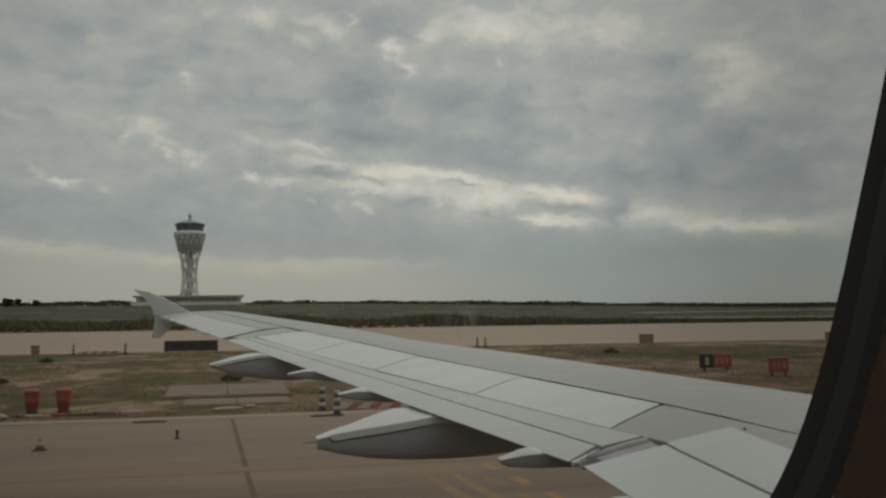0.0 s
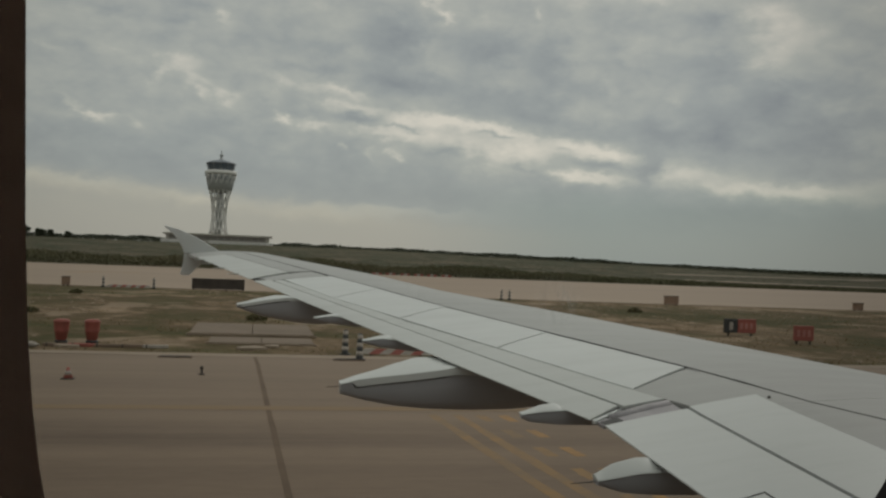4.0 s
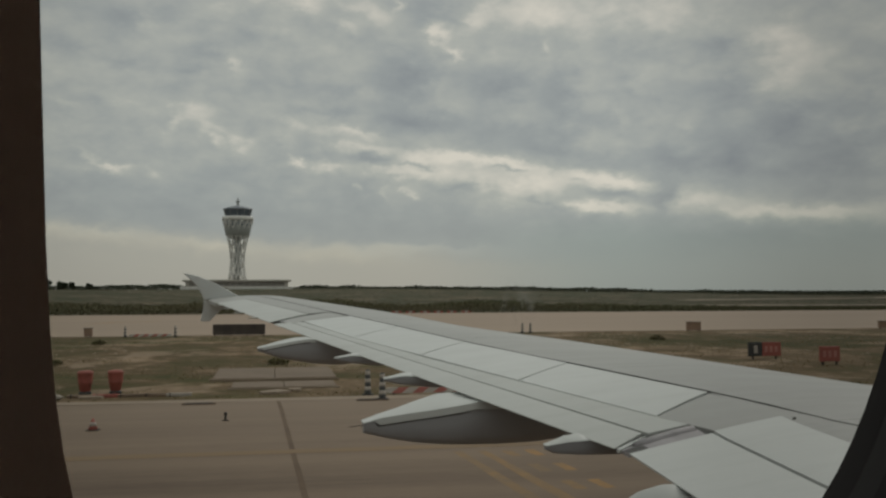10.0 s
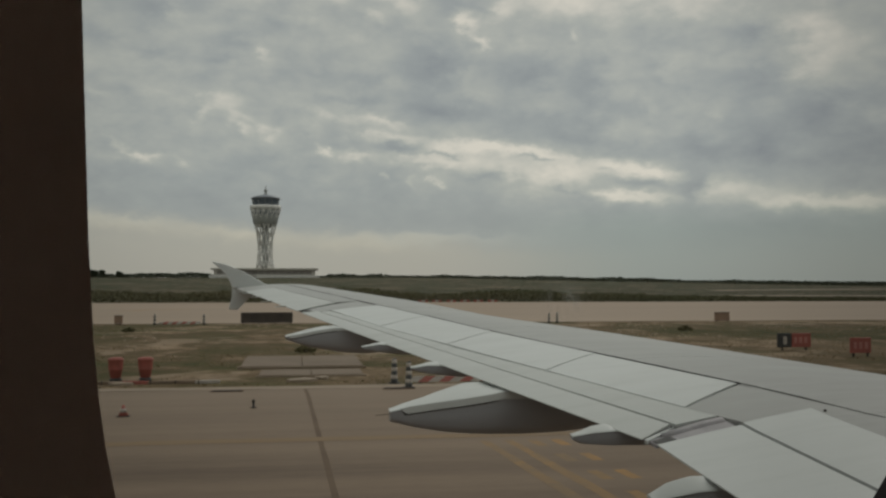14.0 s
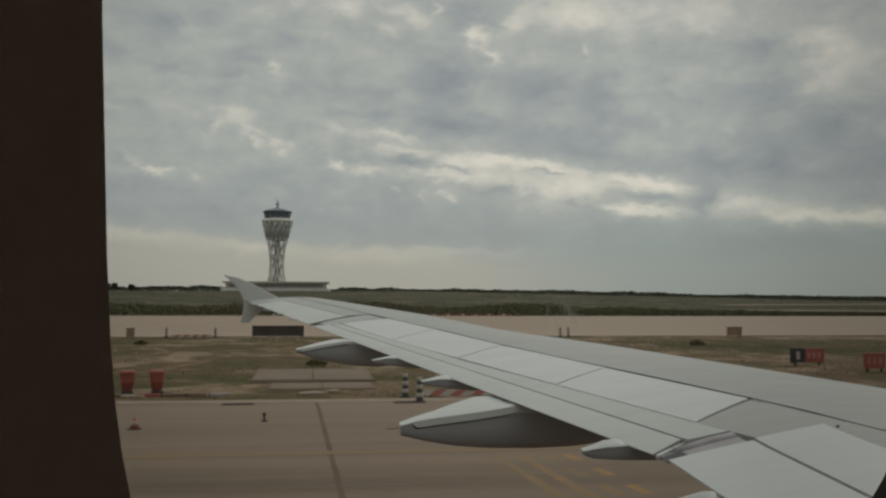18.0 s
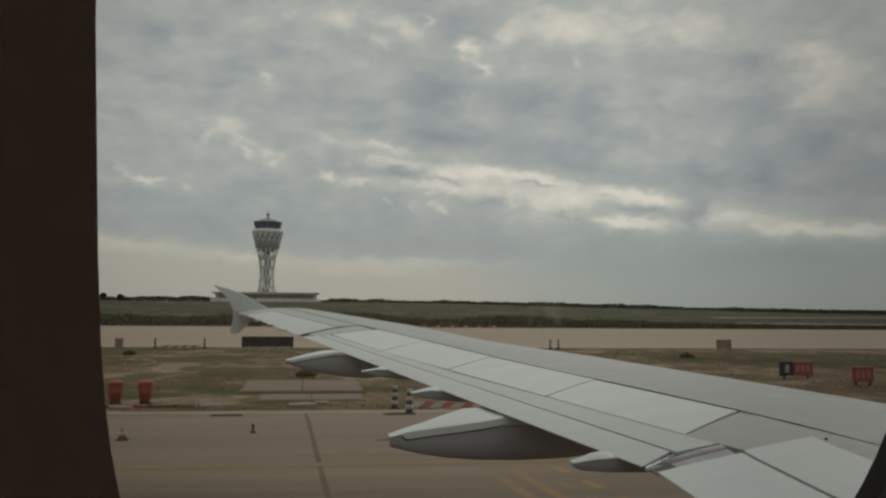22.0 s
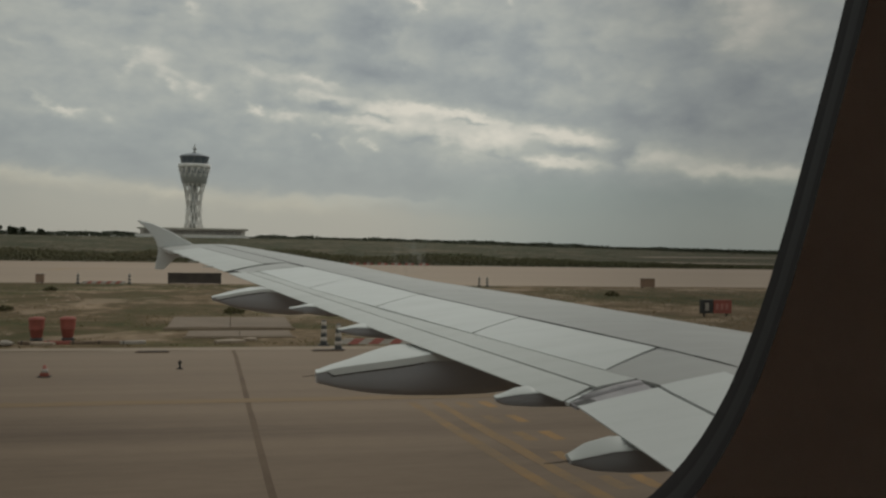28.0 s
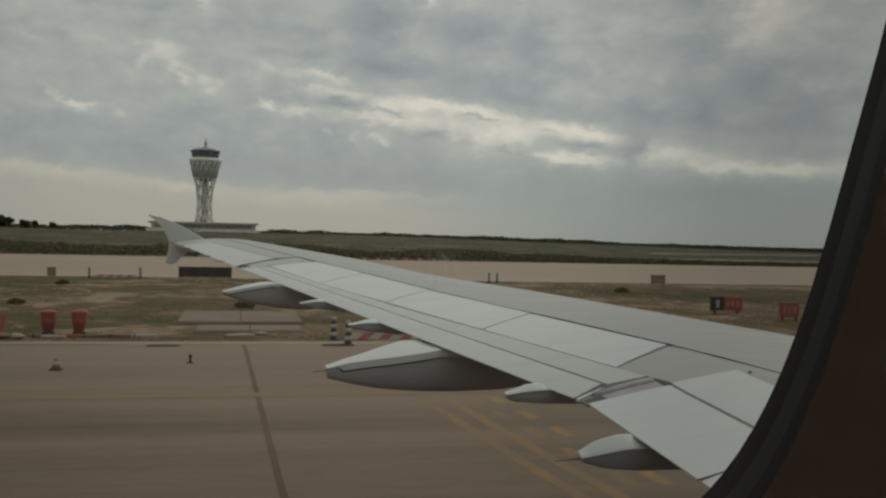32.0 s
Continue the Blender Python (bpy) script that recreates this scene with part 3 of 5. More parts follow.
# leading skin, in lengths along the span
cuts = [1.5, 4.4, 6.5, 8.6, 10.7, 12.8, 14.4, 16.75]
for y0, y1 in zip(cuts, cuts[1:]):
    me_pts, k = [], 14
    for i in range(9):
        y = y0 + 0.002 + (y1 - y0 - 0.004) * i / 8
        for j in range(k + 1):
            s = 1 - (1 - j / k) ** 1.7
            h0 = hinge(y) + 0.004
            x = h0 + (x_le(y) - h0) * s
            me_pts.append((x, y, top_z(x, y)))
        for j in range(1, 7):
            s = j / 6
            x = x_le(y) - (x_le(y) - hinge(y, 0.6)) * s * s
            me_pts.append((x, y, low_z(x, y)))
    k2 = k + 7
    fc = [(i * k2 + j, i * k2 + j + 1, (i + 1) * k2 + j + 1, (i + 1) * k2 + j) for i in range(8) for j in range(k2 - 1)]
    wpart("leading_skin", mesh_of("leading_skin", me_pts, fc, M_SKIN, True), "plain grey skin behind the leading edge")
# lower skin
lv = []
ly = span([(1.5, 16.75, 24)])
for y in ly:
    for j in range(11):
        x = x_te(y) + 0.1 + (hinge(y, 0.66) - x_te(y) - 0.1) * j / 10
        lv.append((x, y, low_z(x, y)))
wpart("lower_skin", mesh_of("lower_skin", lv, [(i * 11 + j, (i + 1) * 11 + j, (i + 1) * 11 + j + 1, i * 11 + j + 1) for i in range(24) for j in range(10)], M_SKIN, True))

# spoilers: aft corners by span, their sides stand square to the hinge
G = 0.010
marks = [7.09, 8.55, 10.06, 11.48, 13.10]
for y0, y1 in zip(marks, marks[1:]):
    lean0, lean1 = 0.40, 0.40 if y1 < 13 else 0.05
    a, b = (at1(y0 + G)[0] + 0.008, y0 + G), (at1(y1 - G)[0] + 0.008, y1 - G)
    d, c = (hinge(y0 + lean0, 0.335), y0 + lean0 + G), (hinge(y1 + lean1, 0.335), y1 + lean1 - G)
    tile("spoiler", (a, b, c, d), M_PANEL, 0.006, 0.03, 12, 5, "light spoiler panel lying flush")
# strip between the spoilers and the hinge line
for y0, y1 in zip((7.2, 9.2, 11.2), (9.2, 11.2, 13.775)):
    tile("hinge_strip", ((hinge(y0, 0.3385), y0 + 0.004), (hinge(y1, 0.3385), y1 - 0.004), ((hinge(y1) - 0.007), y1 - 0.004), ((hinge(y0) - 0.007), y0 + 0.004)), M_SKIN, -0.002, 0.02, 8, 1)
# shroud strip aft of the spoilers
for y0, y1 in zip((6.9, 9.9), (9.9, 13.12)):
    tile("shroud", ((0.222, 6.812) if y0 < 7 else (x_te(y0) + d2(y0) + 0.006, y0 + 0.003), (x_te(y1) + d2(y1) + 0.006, y1 - 0.003), (at1(y1)[0] - 0.012, y1 - 0.003), (0.505, 6.85) if y0 < 7 else (at1(y0)[0] - 0.012, y0 + 0.003)), M_FLAP, 0.0, 0.03, 12, 2)
tile("outboard_flap", ((x_te(6.67), 6.67), (x_te(13.28), 13.28), (x_te(13.2) + d2(13.2) - 0.006, 13.2), (x_te(6.84) + d2(6.84) - 0.006, 6.84)), M_FLAP, 0.0, 0.035, 24, 4, "pale outboard flap, fully retracted", 0.0, 0.006)
# end of the outboard flap and the panel ahead of the aileron
tile("flap_end_panel", ((x_te(13.3) + 0.2, 13.15), (x_te(13.45) + 0.13, 13.45), (hinge(13.77, 0.335), 13.765), (hinge(13.3, 0.335), 13.24)), M_SKIN, -0.004, 0.02, 3, 5)
tile("aileron", ((x_te(13.46), 13.46), (x_te(16.2), 16.2), (x_te(16.2) + 0.44, 16.2), (x_te(13.74) + 0.575, 13.74)), M_FLAP, 0.002, 0.03, 14, 4, "pale aileron near the wing tip", 0.0, 0.006)
tile("aileron_skin", ((x_te(13.78) + 0.6, 13.78), (x_te(16.2) + 0.46, 16.2), ((hinge(16.2) - 0.010), 16.2), ((hinge(13.78) - 0.010), 13.78)), M_SKIN, 0.0, 0.02, 8, 2)
tile("tip_skin", ((x_te(16.22), 16.22), (x_te(16.78), 16.78), ((hinge(16.78) - 0.010), 16.78), ((hinge(16.22) - 0.010), 16.22)), M_SKIN, 0.0, 0.03, 4, 4)
# little static wicks along the aileron's edge
for i, y in enumerate((14.0, 14.7, 15.3, 15.8, 16.15)):
    wpart("static_wick", tube("static_wick", [(x_te(y) + 0.02, y, z_te(y)), (x_te(y) - 0.13, y, z_te(y) - 0.005)], [0.012, 0.004], M_FLAP, 5))

# inner wing: fixed panel at the bend, inboard spoiler, inboard flap
tile("bend_panel", ((0.585, 6.62), (at1(7.088)[0] + 0.008, 7.088), ((hinge(7.488) - 0.006), 7.488), ((hinge(6.746) - 0.006), 6.746)), M_SKIN, 0.001, 0.03, 6, 6, "plain grey fixed panel at the wing's bend")
tile("inboard_spoiler", ((0.569, 4.3), (0.559, 6.63), (1.045, 6.725), (1.075, 4.3)), M_PANEL, 0.006, 0.03, 14, 5, "light inboard spoiler panel lying flush")
tile("inner_panel", ((1.078, 4.3), (1.051, 6.499), ((hinge(6.499) - 0.004), 6.499), ((hinge(4.3) - 0.004), 4.3)), M_SKIN, 0.001, 0.03, 10, 3)
tile("inner_panel", ((1.051, 6.501), (1.048, 6.722), ((hinge(6.742) - 0.004), 6.742), ((hinge(6.501) - 0.004), 6.501)), M_SKIN, 0.001, 0.03, 2, 3)
tile("root_panel", ((0.0, 1.5), (0.0, 4.28), ((hinge(4.28) - 0.010), 4.28), ((hinge(1.5) - 0.010), 1.5)), M_SKIN, 0.0, 0.03, 6, 6)
tile("inboard_flap", ((0.0, 4.3), (-0.01, 6.535), (0.538, 6.613), (0.548, 4.3)), M_PANEL, 0.002, 0.04, 14, 5, "broad pale inboard flap, fully retracted", 0.0, 0.007)
tile("flap_joint", ((-0.02, 5.188), (-0.02, 5.195), (0.25, 5.260), (0.25, 5.253)), M_GAP, 0.0095, 0.006, 1, 3)
tile("flap_joint", ((0.242, 4.32), (0.242, 5.260), (0.249, 5.260), (0.249, 4.32)), M_GAP, 0.0095, 0.006, 6, 1)
tile("inner_shroud", ((0.548, 4.3), (0.536, 6.6), (0.556, 6.61), (0.566, 4.3)), M_GAP, -0.012, 0.02, 8, 1)
# rounded rod cover in the notch between the flaps
rod = [(0.085, 6.68, top_z(0.09, 6.68) - 0.024), (0.22, 6.715, top_z(0.22, 6.715) - 0.024), (0.35, 6.75, top_z(0.35, 6.75) - 0.024), (0.50, 6.785, top_z(0.5, 6.785) - 0.028)]
wpart("rod_cover", tube("rod_cover", rod, [0.030, 0.032, 0.034, 0.034], M_STEEL, 14), "dull metal rod cover between the flaps")
tile("notch_plate", ((0.0, 6.575), (-0.01, 6.66), (0.52, 6.84), (0.52, 6.62)), M_STEEL, -0.014, 0.02, 3, 4)
# solid dark plate in place of the shade inside the notch's end
tile("notch_shade", ((0.01, 6.572), (0.0, 6.632), (0.115, 6.668), (0.13, 6.60)), M_GAP, -0.010, 0.012, 2, 2, "dark plate painted for the shade in the notch's end")
tile("notch_skin", ((-0.03, 6.638), (-0.036, 6.666), (0.20, 6.797), (0.10, 6.715)), M_PANEL, -0.004, 0.02, 2, 3)
me = lathe("drain_stub", [(0.010, 0.0), (0.010, 0.006), (0.006, 0.009), (0.001, 0.010)], M_DARK, 10)
me.transform(Matrix.Translation((1.085, 6.64, top_z(1.085, 6.64))))
wpart("drain_stub", me)



# wing-tip fence: a swept arrow-shaped plate, rounded rim
def plate(name, outline, y0, y1, mat, label):
    c = Vector((sum(p[0] for p in outline) / len(outline), sum(p[1] for p in outline) / len(outline)))
    loops = []
    for y, k in ((y0, 0.96), (y0 + 0.012, 1.0), (y1 - 0.012, 1.0), (y1, 0.96)):
        loops.append([(c.x + (p[0] - c.x) * k, y, c.y + (p[1] - c.y) * k) for p in outline])
    me = mesh_of(name, *loft(loops), mat)
    return wpart(name, me, label)


plate("tip_fence_upper", [(-2.52, 4.42), (-2.66, 4.50), (-2.95, 4.66), (-3.2, 4.765), (-3.42, 4.815), (-3.41, 4.79), (-3.29, 4.69), (-3.19, 4.58), (-3.13, 4.47), (-3.10, 4.38), (-2.8, 4.36)], 16.88, 16.95, M_FENCE, "swept grey upper fin of the wing-tip fence")
plate("tip_fence_lower", [(-2.56, 4.36), (-3.10, 4.37), (-3.11, 4.22), (-3.15, 4.06), (-3.13, 4.035), (-3.01, 4.035), (-2.92, 4.13), (-2.84, 4.21), (-2.70, 4.28)], 16.885, 16.945, M_FENCE, "smaller grey lower fin of the wing-tip fence")
tl = []
for y, k in ((16.75, 1.0), (16.85, 0.92), (16.93, 0.75)):
    c0, c1 = x_te(y) + 0.01, x_le(y)
    xs = [c0 + (c1 - c0) * i / 14 for i in range(15)]
    mid = [0.5 * (top_z(x, y) + low_z(x, y)) for x in xs]
    tl.append([(x, y, m + k * (top_z(x, y) - m)) for x, m in zip(xs, mid)] + [(x, y, m + k * (low_z(x, y) - m)) for x, m in zip(xs[-2:0:-1], mid[-2:0:-1])])
wpart("tip_cap", mesh_of("tip_cap", *loft(tl), M_SKIN, True))


def at_x(line, x):
    return float(np.interp(x, [p[0] for p in line], [p[1] for p in line]))


def fairing(y, half, keel, ridge, edge, label, lean=0.0, capped=True, seam=0.0, seam_from=0.075):
    """A flap-track fairing: grey hull toned as shaded, above its edge a sloping cap toned paler as lit, up to the
    ridge. Lines are (x, z) from the tail.
    seam: how far below the edge the cap's joint runs along the side."""
    x0, x1 = keel[0][0], keel[-1][0]
    hull, cap, n_ = [], [], 30
    for i in range(n_ + 1):
        s = i / n_
        x = x0 + (x1 - x0) * s ** 1.25
        zb, zr, zs = at_x(keel, x), at_x(ridge, x), at_x(edge, x)
        w = half * min(1.0, 0.26 + 0.74 * (x - x0) / min(0.75, 0.45 * (x1 - x0)))
        zs = min(max(zs, zb + 0.02), zr - 0.004)
        yk = y - 0.15 * w
        drop = min(seam * min(max((x - x0 - seam_from) / 0.035, 0.0), 1.0), 0.8 * (zs - zb))
        zh = zs - drop
        low = zb - zh
        top = [(x, y + w * 0.97, zh), (x, y + w * 0.6, zh + 0.002), (x, y, zh + 0.002), (x, y - w * 0.6, zh + 0.002)] if capped else \
              [(x, y + w * 0.97, zs), (x, y + w * 0.6, zs + 0.7 * (zr - zs)), (x, y, zr), (x, y - w * 0.6, zs + 0.7 * (zr - zs))]
        hull.append([(x, y - w * 0.97, zh), (x, y - w * 0.955, zh + low * 0.3), (x, y - w * 0.87, zh + low * 0.68), (x, yk - w * 0.54, zh + low * 0.93), (x, yk, zb),
                     (x, yk + w * 0.54, zh + low * 0.93), (x, y + w * 0.87, zh + low * 0.68), (x, y + w * 0.955, zh + low * 0.3)] + top)
        cap.append([(x - 0.004, y - w - 0.005, zh + 0.003), (x - 0.004, y - w - 0.005, zs + 0.004), (x - 0.004, y - w * 0.93, zs + 0.12 * (zr - zs) + 0.008), (x - 0.004, y + lean * w - w * 0.12, zr), (x - 0.004, y + lean * w + w * 0.12, zr),
                    (x - 0.004, y + w * 0.9, zs + 0.45 * (zr - zs) + 0.009), (x - 0.004, y + w + 0.006, zs + 0.009), (x - 0.004, y, zh + 0.003)])
    me = mesh_of("track_fairing", *loft(hull), M_FAIR_SHADE, True)
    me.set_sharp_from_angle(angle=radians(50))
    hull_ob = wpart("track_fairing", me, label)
    if not capped:
        return hull_ob
    me = mesh_of("tail_cap", *loft(cap), M_FAIR_LIT, True)
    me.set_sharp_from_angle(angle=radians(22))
    wpart("tail_cap", me, "sloping cap of the fairing, toned paler as sky-lit", hull_ob)
    if seam:
        bar, x = [], x0 + seam_from
        while x < x_te(y) + 0.08:
            zb, zs = at_x(keel, x), at_x(edge, x)
            w = half * min(1.0, 0.26 + 0.74 * (x - x0) / min(0.75, 0.45 * (x1 - x0)))
            drop = min(seam * min(1.0, (x - x0 - seam_from) / 0.035), 0.8 * (zs - zb))
            bar.append((x, y - w * 0.98 - 0.001, zs - drop))
            x += 0.012 if x < x0 + seam_from + 0.05 else 0.08
        wpart("seam", tube("seam", bar, 0.0065, M_GAP, 5), "dark joint along the cap", hull_ob)
    return hull_ob


LB = "pointed grey flap-track fairing under the wing"
fairing(8.52, 0.27, [(-1.345, 3.432), (-1.168, 3.388), (-0.95, 3.350), (-0.735, 3.333), (-0.38, 3.325), (-0.06, 3.335), (0.5, 3.40), (1.0, 3.48)],
        [(-1.325, 3.515), (-1.12, 3.585), (-0.94, 3.645), (-0.74, 3.70), (-0.5, 3.705), (0.2, 3.68), (1.0, 3.62)],
        [(-1.335, 3.508), (-1.26, 3.540), (-1.05, 3.577), (-0.84, 3.609), (-0.63, 3.646), (-0.54, 3.668), (0.2, 3.655), (1.0, 3.6)], LB, 0.5, seam=0.051)
fairing(12.02, 0.26, [(-2.175, 3.845), (-1.912, 3.758), (-1.538, 3.694), (-1.286, 3.68), (-0.8, 3.72), (-0.3, 3.84)],
        [(-2.19, 3.880), (-1.943, 3.949), (-1.76, 3.985), (-1.6, 3.992), (-0.3, 3.97)],
        [(-2.19, 3.870), (-2.067, 3.892), (-1.855, 3.938), (-1.62, 3.977), (-0.3, 3.94)], LB, 0.5, seam=0.032, seam_from=0.03)
LC = "rounded grey fairing under the inboard flap"
fairing(5.90, 0.15, [(-0.30, 3.385), (-0.17, 3.345), (-0.02, 3.332), (0.2, 3.335), (0.7, 3.36), (1.4, 3.42)], [(-0.30, 3.43), (-0.2, 3.483), (-0.06, 3.513), (0.1, 3.50), (1.4, 3.46)],
        [(-0.30, 3.405), (-0.2, 3.425), (-0.07, 3.452), (0.2, 3.465), (1.4, 3.45)], LC, 0.35)
fairing(4.55, 0.15, [(-0.40, 3.29), (-0.2, 3.24), (0.0, 3.23), (0.7, 3.26), (1.4, 3.32)], [(-0.40, 3.32), (-0.2, 3.36), (0.0, 3.385), (0.4, 3.39), (1.4, 3.36)],
        [(-0.40, 3.30), (-0.2, 3.32), (0.0, 3.34), (1.4, 3.34)], LC, 0.2, False)
SM = "small pale hinge fairing under the flap's edge"
fairing(10.6, 0.09, [(-1.42, 3.835), (-1.27, 3.80), (-1.0, 3.77), (-0.6, 3.80)], [(-1.42, 3.852), (-1.25, 3.893), (-1.18, 3.892), (-1.0, 3.86), (-0.6, 3.84)], [(-1.42, 3.845), (-1.25, 3.871), (-1.0, 3.855), (-0.6, 3.83)], SM, 0.3)
fairing(9.4, 0.095, [(-1.08, 3.735), (-0.94, 3.70), (-0.65, 3.67), (-0.2, 3.70)], [(-1.08, 3.755), (-0.93, 3.797), (-0.86, 3.803), (-0.7, 3.77), (-0.2, 3.74)], [(-1.08, 3.745), (-0.93, 3.770), (-0.7, 3.766), (-0.2, 3.73)], SM, 0.3)
fairing(6.98, 0.10, [(-0.38, 3.525), (-0.32, 3.500), (-0.14, 3.486), (0.1, 3.488), (0.6, 3.52)], [(-0.38, 3.555), (-0.25, 3.603), (-0.16, 3.616), (-0.08, 3.585), (0.6, 3.54)], [(-0.38, 3.543), (-0.25, 3.568), (-0.08, 3.583), (0.6, 3.53)], SM, 0.3)
for y, x, z in ((8.52, -1.32, 3.49), (5.90, -0.30, 3.40)):
    wpart("static_rod", tube("static_rod", [(x + 0.03, y, z), (x - 0.13, y, z - 0.012)], [0.004, 0.002], M_DARK, 5))

# ---- cabin ----
def ring(zc, b, left, right, y, n=4.0, k=72):
    """A rounded window outline whose sides taper downwards; left and right: x at z 4.5 and slope."""
    out = []
    for j in range(k):
        t = math.tau * (j + 0.5) / k
        c, s = math.cos(t), math.sin(t)
        z = zc + b * math.copysign(abs(s) ** (2 / n), s)
        xl, xr = left[0] + left[1] * (z - 4.5), right[0] + right[1] * (z - 4.5)
        out.append((0.5 * (xl + xr) + 0.5 * (xr - xl) * math.copysign(abs(c) ** (2 / n), c), y, z))
    return out


def frame_loop(x0, x1, z0, z1, y, like):
    """The points of a rectangle that lie in the same directions as those of a rounded loop."""
    xc, zc = 0.5 * (x0 + x1), 0.5 * (z0 + z1)
    out = []
    for p in like:
        vx, vz = p[0] - xc, p[2] - zc
        s = min((x1 - xc) / abs(vx) if vx else 1e9, (z1 - zc) / abs(vz) if vz else 1e9)
        out.append((xc + vx * s, y, zc + vz * s))
    return out


PITCH, WX, WZ = 0.533, -1.948, 4.565
Z0, Z1 = 3.95, 5.18


def window_bay(dx, sgn):
    """One bay of the side wall: panel with a window through it, trim and seal."""
    bay = thing("cabin_wall", (WX + dx, sgn * 1.66, Z0), "dim brownish plastic cabin side wall with a rounded window", "wall", kind="structure")
    inv = Matrix.Translation((-WX - dx, -sgn * 1.66, -Z0))
    lip = ring(4.522, 0.132, (-2.073, -0.04), (-1.8433, 0.28), 1.655)
    out = ring(4.533, 0.17, (-2.13, -0.09), (-1.783, 0.28), 1.76)

    def mixl(s):
        return [tuple(Vector(p).lerp(Vector(q), s)) for p, q in zip(lip, out)]

    def lay(name, loops, mat, label="", smooth=True):
        v, f_ = loft(loops, True, False)
        v = [(p[0] + dx, sgn * p[1], p[2]) for p in v]
        me = mesh_of(name, v, f_, mat, smooth)
        me.transform(inv)
        return part(name, me, bay, label)

    rect = (WX - PITCH / 2, WX + PITCH / 2, Z0, Z1)
    rim = [(WX + (p[0] - WX) * 1.02, 1.6552, WZ + (p[2] - WZ) * 1.02) for p in lip]
    lay("panel", [frame_loop(*rect, 1.656, lip), rim, lip], M_WALL)
    lay("window_groove", [lip, mixl(0.21)], M_SEAL)
    lay("window_trim", [mixl(0.21), mixl(0.25), mixl(0.48), mixl(0.53)], M_BEZEL, "dark grey inner window trim")
    lay("window_seal", [mixl(0.53), mixl(0.56), mixl(0.9), out], M_SEAL, "black rubber window seal")
    lay("outer_skin", [out, [(WX + (p[0] - WX) * 1.22, 1.80, 4.533 + (p[2] - 4.533) * 1.25) for p in out], frame_loop(*rect, 1.80, out)], M_PANEL)
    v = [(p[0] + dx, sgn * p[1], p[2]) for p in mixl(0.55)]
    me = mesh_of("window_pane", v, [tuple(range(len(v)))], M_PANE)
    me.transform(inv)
    part("window_pane", me, bay, "clear acrylic pane with a painted vignette").visible_shadow = False
    return bay


for i in range(-3, 4):
    window_bay(i * PITCH, 1)
CX0, CX1 = WX - 3.5 * PITCH, WX + 3.5 * PITCH
# unseen close wall, added to bounce window light; end walls only shut the space
YI, ZC = 1.12, 5.3
tagged(new("wall_left", box("wall_left", (CX0, 1.52, 3.6), (CX1, 1.635, Z0), M_WALL)), "plain lower cabin side wall", "wall", kind="structure")
tagged(new("wall_left_top", box("wall_left_top", (CX0, 1.60, Z1), (CX1, 1.74, ZC), M_WALL)), "plain upper cabin side wall", "wall", kind="structure")
tagged(new("bounce_wall", box("bounce_wall", (CX0, YI - 0.08, 3.5), (CX1, YI, ZC + 0.1), M_WALL)), "plain unseen wall added to bounce window light", "wall", kind="structure")
tagged(new("floor", box("floor", (CX0, YI, 3.5), (CX1, 1.8, 3.6), M_CARPET)), "grey cabin carpet", "floor", kind="structure")
tagged(new("ceiling", box("ceiling", (CX0, YI, ZC), (CX1, 1.8, ZC + 0.1), M_WALL)), "plain cabin ceiling", "ceiling", kind="structure")
tagged(new("wall_front", box("wall_front", (CX1, YI - 0.08, 3.5), (CX1 + 0.1, 1.8, ZC + 0.1), M_WALL)), "plain unseen wall closing the cabin's end", "wall", kind="structure")
tagged(new("wall_rear", box("wall_rear", (CX0 - 0.1, YI - 0.08, 3.5), (CX0, 1.8, ZC + 0.1), M_WALL)), "plain unseen wall closing the cabin's end", "wall", kind="structure")

# fuselage skin round the cabin, open where the window bays stand
FZ, FR = 0.5 * (Z0 + Z1), math.hypot(1.80, 0.5 * (Z1 - Z0))
A0 = math.atan2(0.5 * (Z1 - Z0), 1.80)
angs = [A0 + (math.tau - 2 * A0) * i / 30 for i in range(31)] + [-A0 + 2 * A0 * i / 6 for i in range(1, 6)]
STATIONS = ((-21.5, 0.25, 1.3), (-19.0, 0.75, 1.1), (-15.0, 1.35, 0.6), (-11.0, 1.78, 0.15), (-8.0, FR, 0), (CX0, FR, 0), (CX1, FR, 0), (4.0, FR, 0), (8.5, FR, 0), (10.5, 1.72, -0.1), (12.2, 1.2, -0.35), (13.2, 0.55, -0.6), (13.4, 0.1, -0.65))
fv, ff, na = [], [], len(angs)
for x, r, dz_ in STATIONS:
    fv += [(x, r * math.cos(a), FZ + dz_ + r * math.sin(a)) for a in angs]
for i in range(len(STATIONS) - 1):
    for j in range(na):
        if i == 5 and j >= 30:
            continue
        k = (j + 1) % na
        ff.append((i * na + j, i * na + k, (i + 1) * na + k, (i + 1) * na + j))
ff += [tuple(range(na)), tuple(range(len(fv) - na, len(fv)))]
tagged(new("fuselage", mesh_of("fuselage", fv, ff, M_PANEL, True)), "pale painted round fuselage skin of the airliner", "fuselage", kind="structure")

# ---- control tower and its building ----
TX, TY = -22.0, 578.0
TZ = rise(TX, TY)
ROOF = 12.6


def r_leg(h):
    return float(np.interp(h, (0, 7, 14, 22, 30, 38.5), (5.9, 4.9, 4.6, 5.6, 7.7, 10.2)))


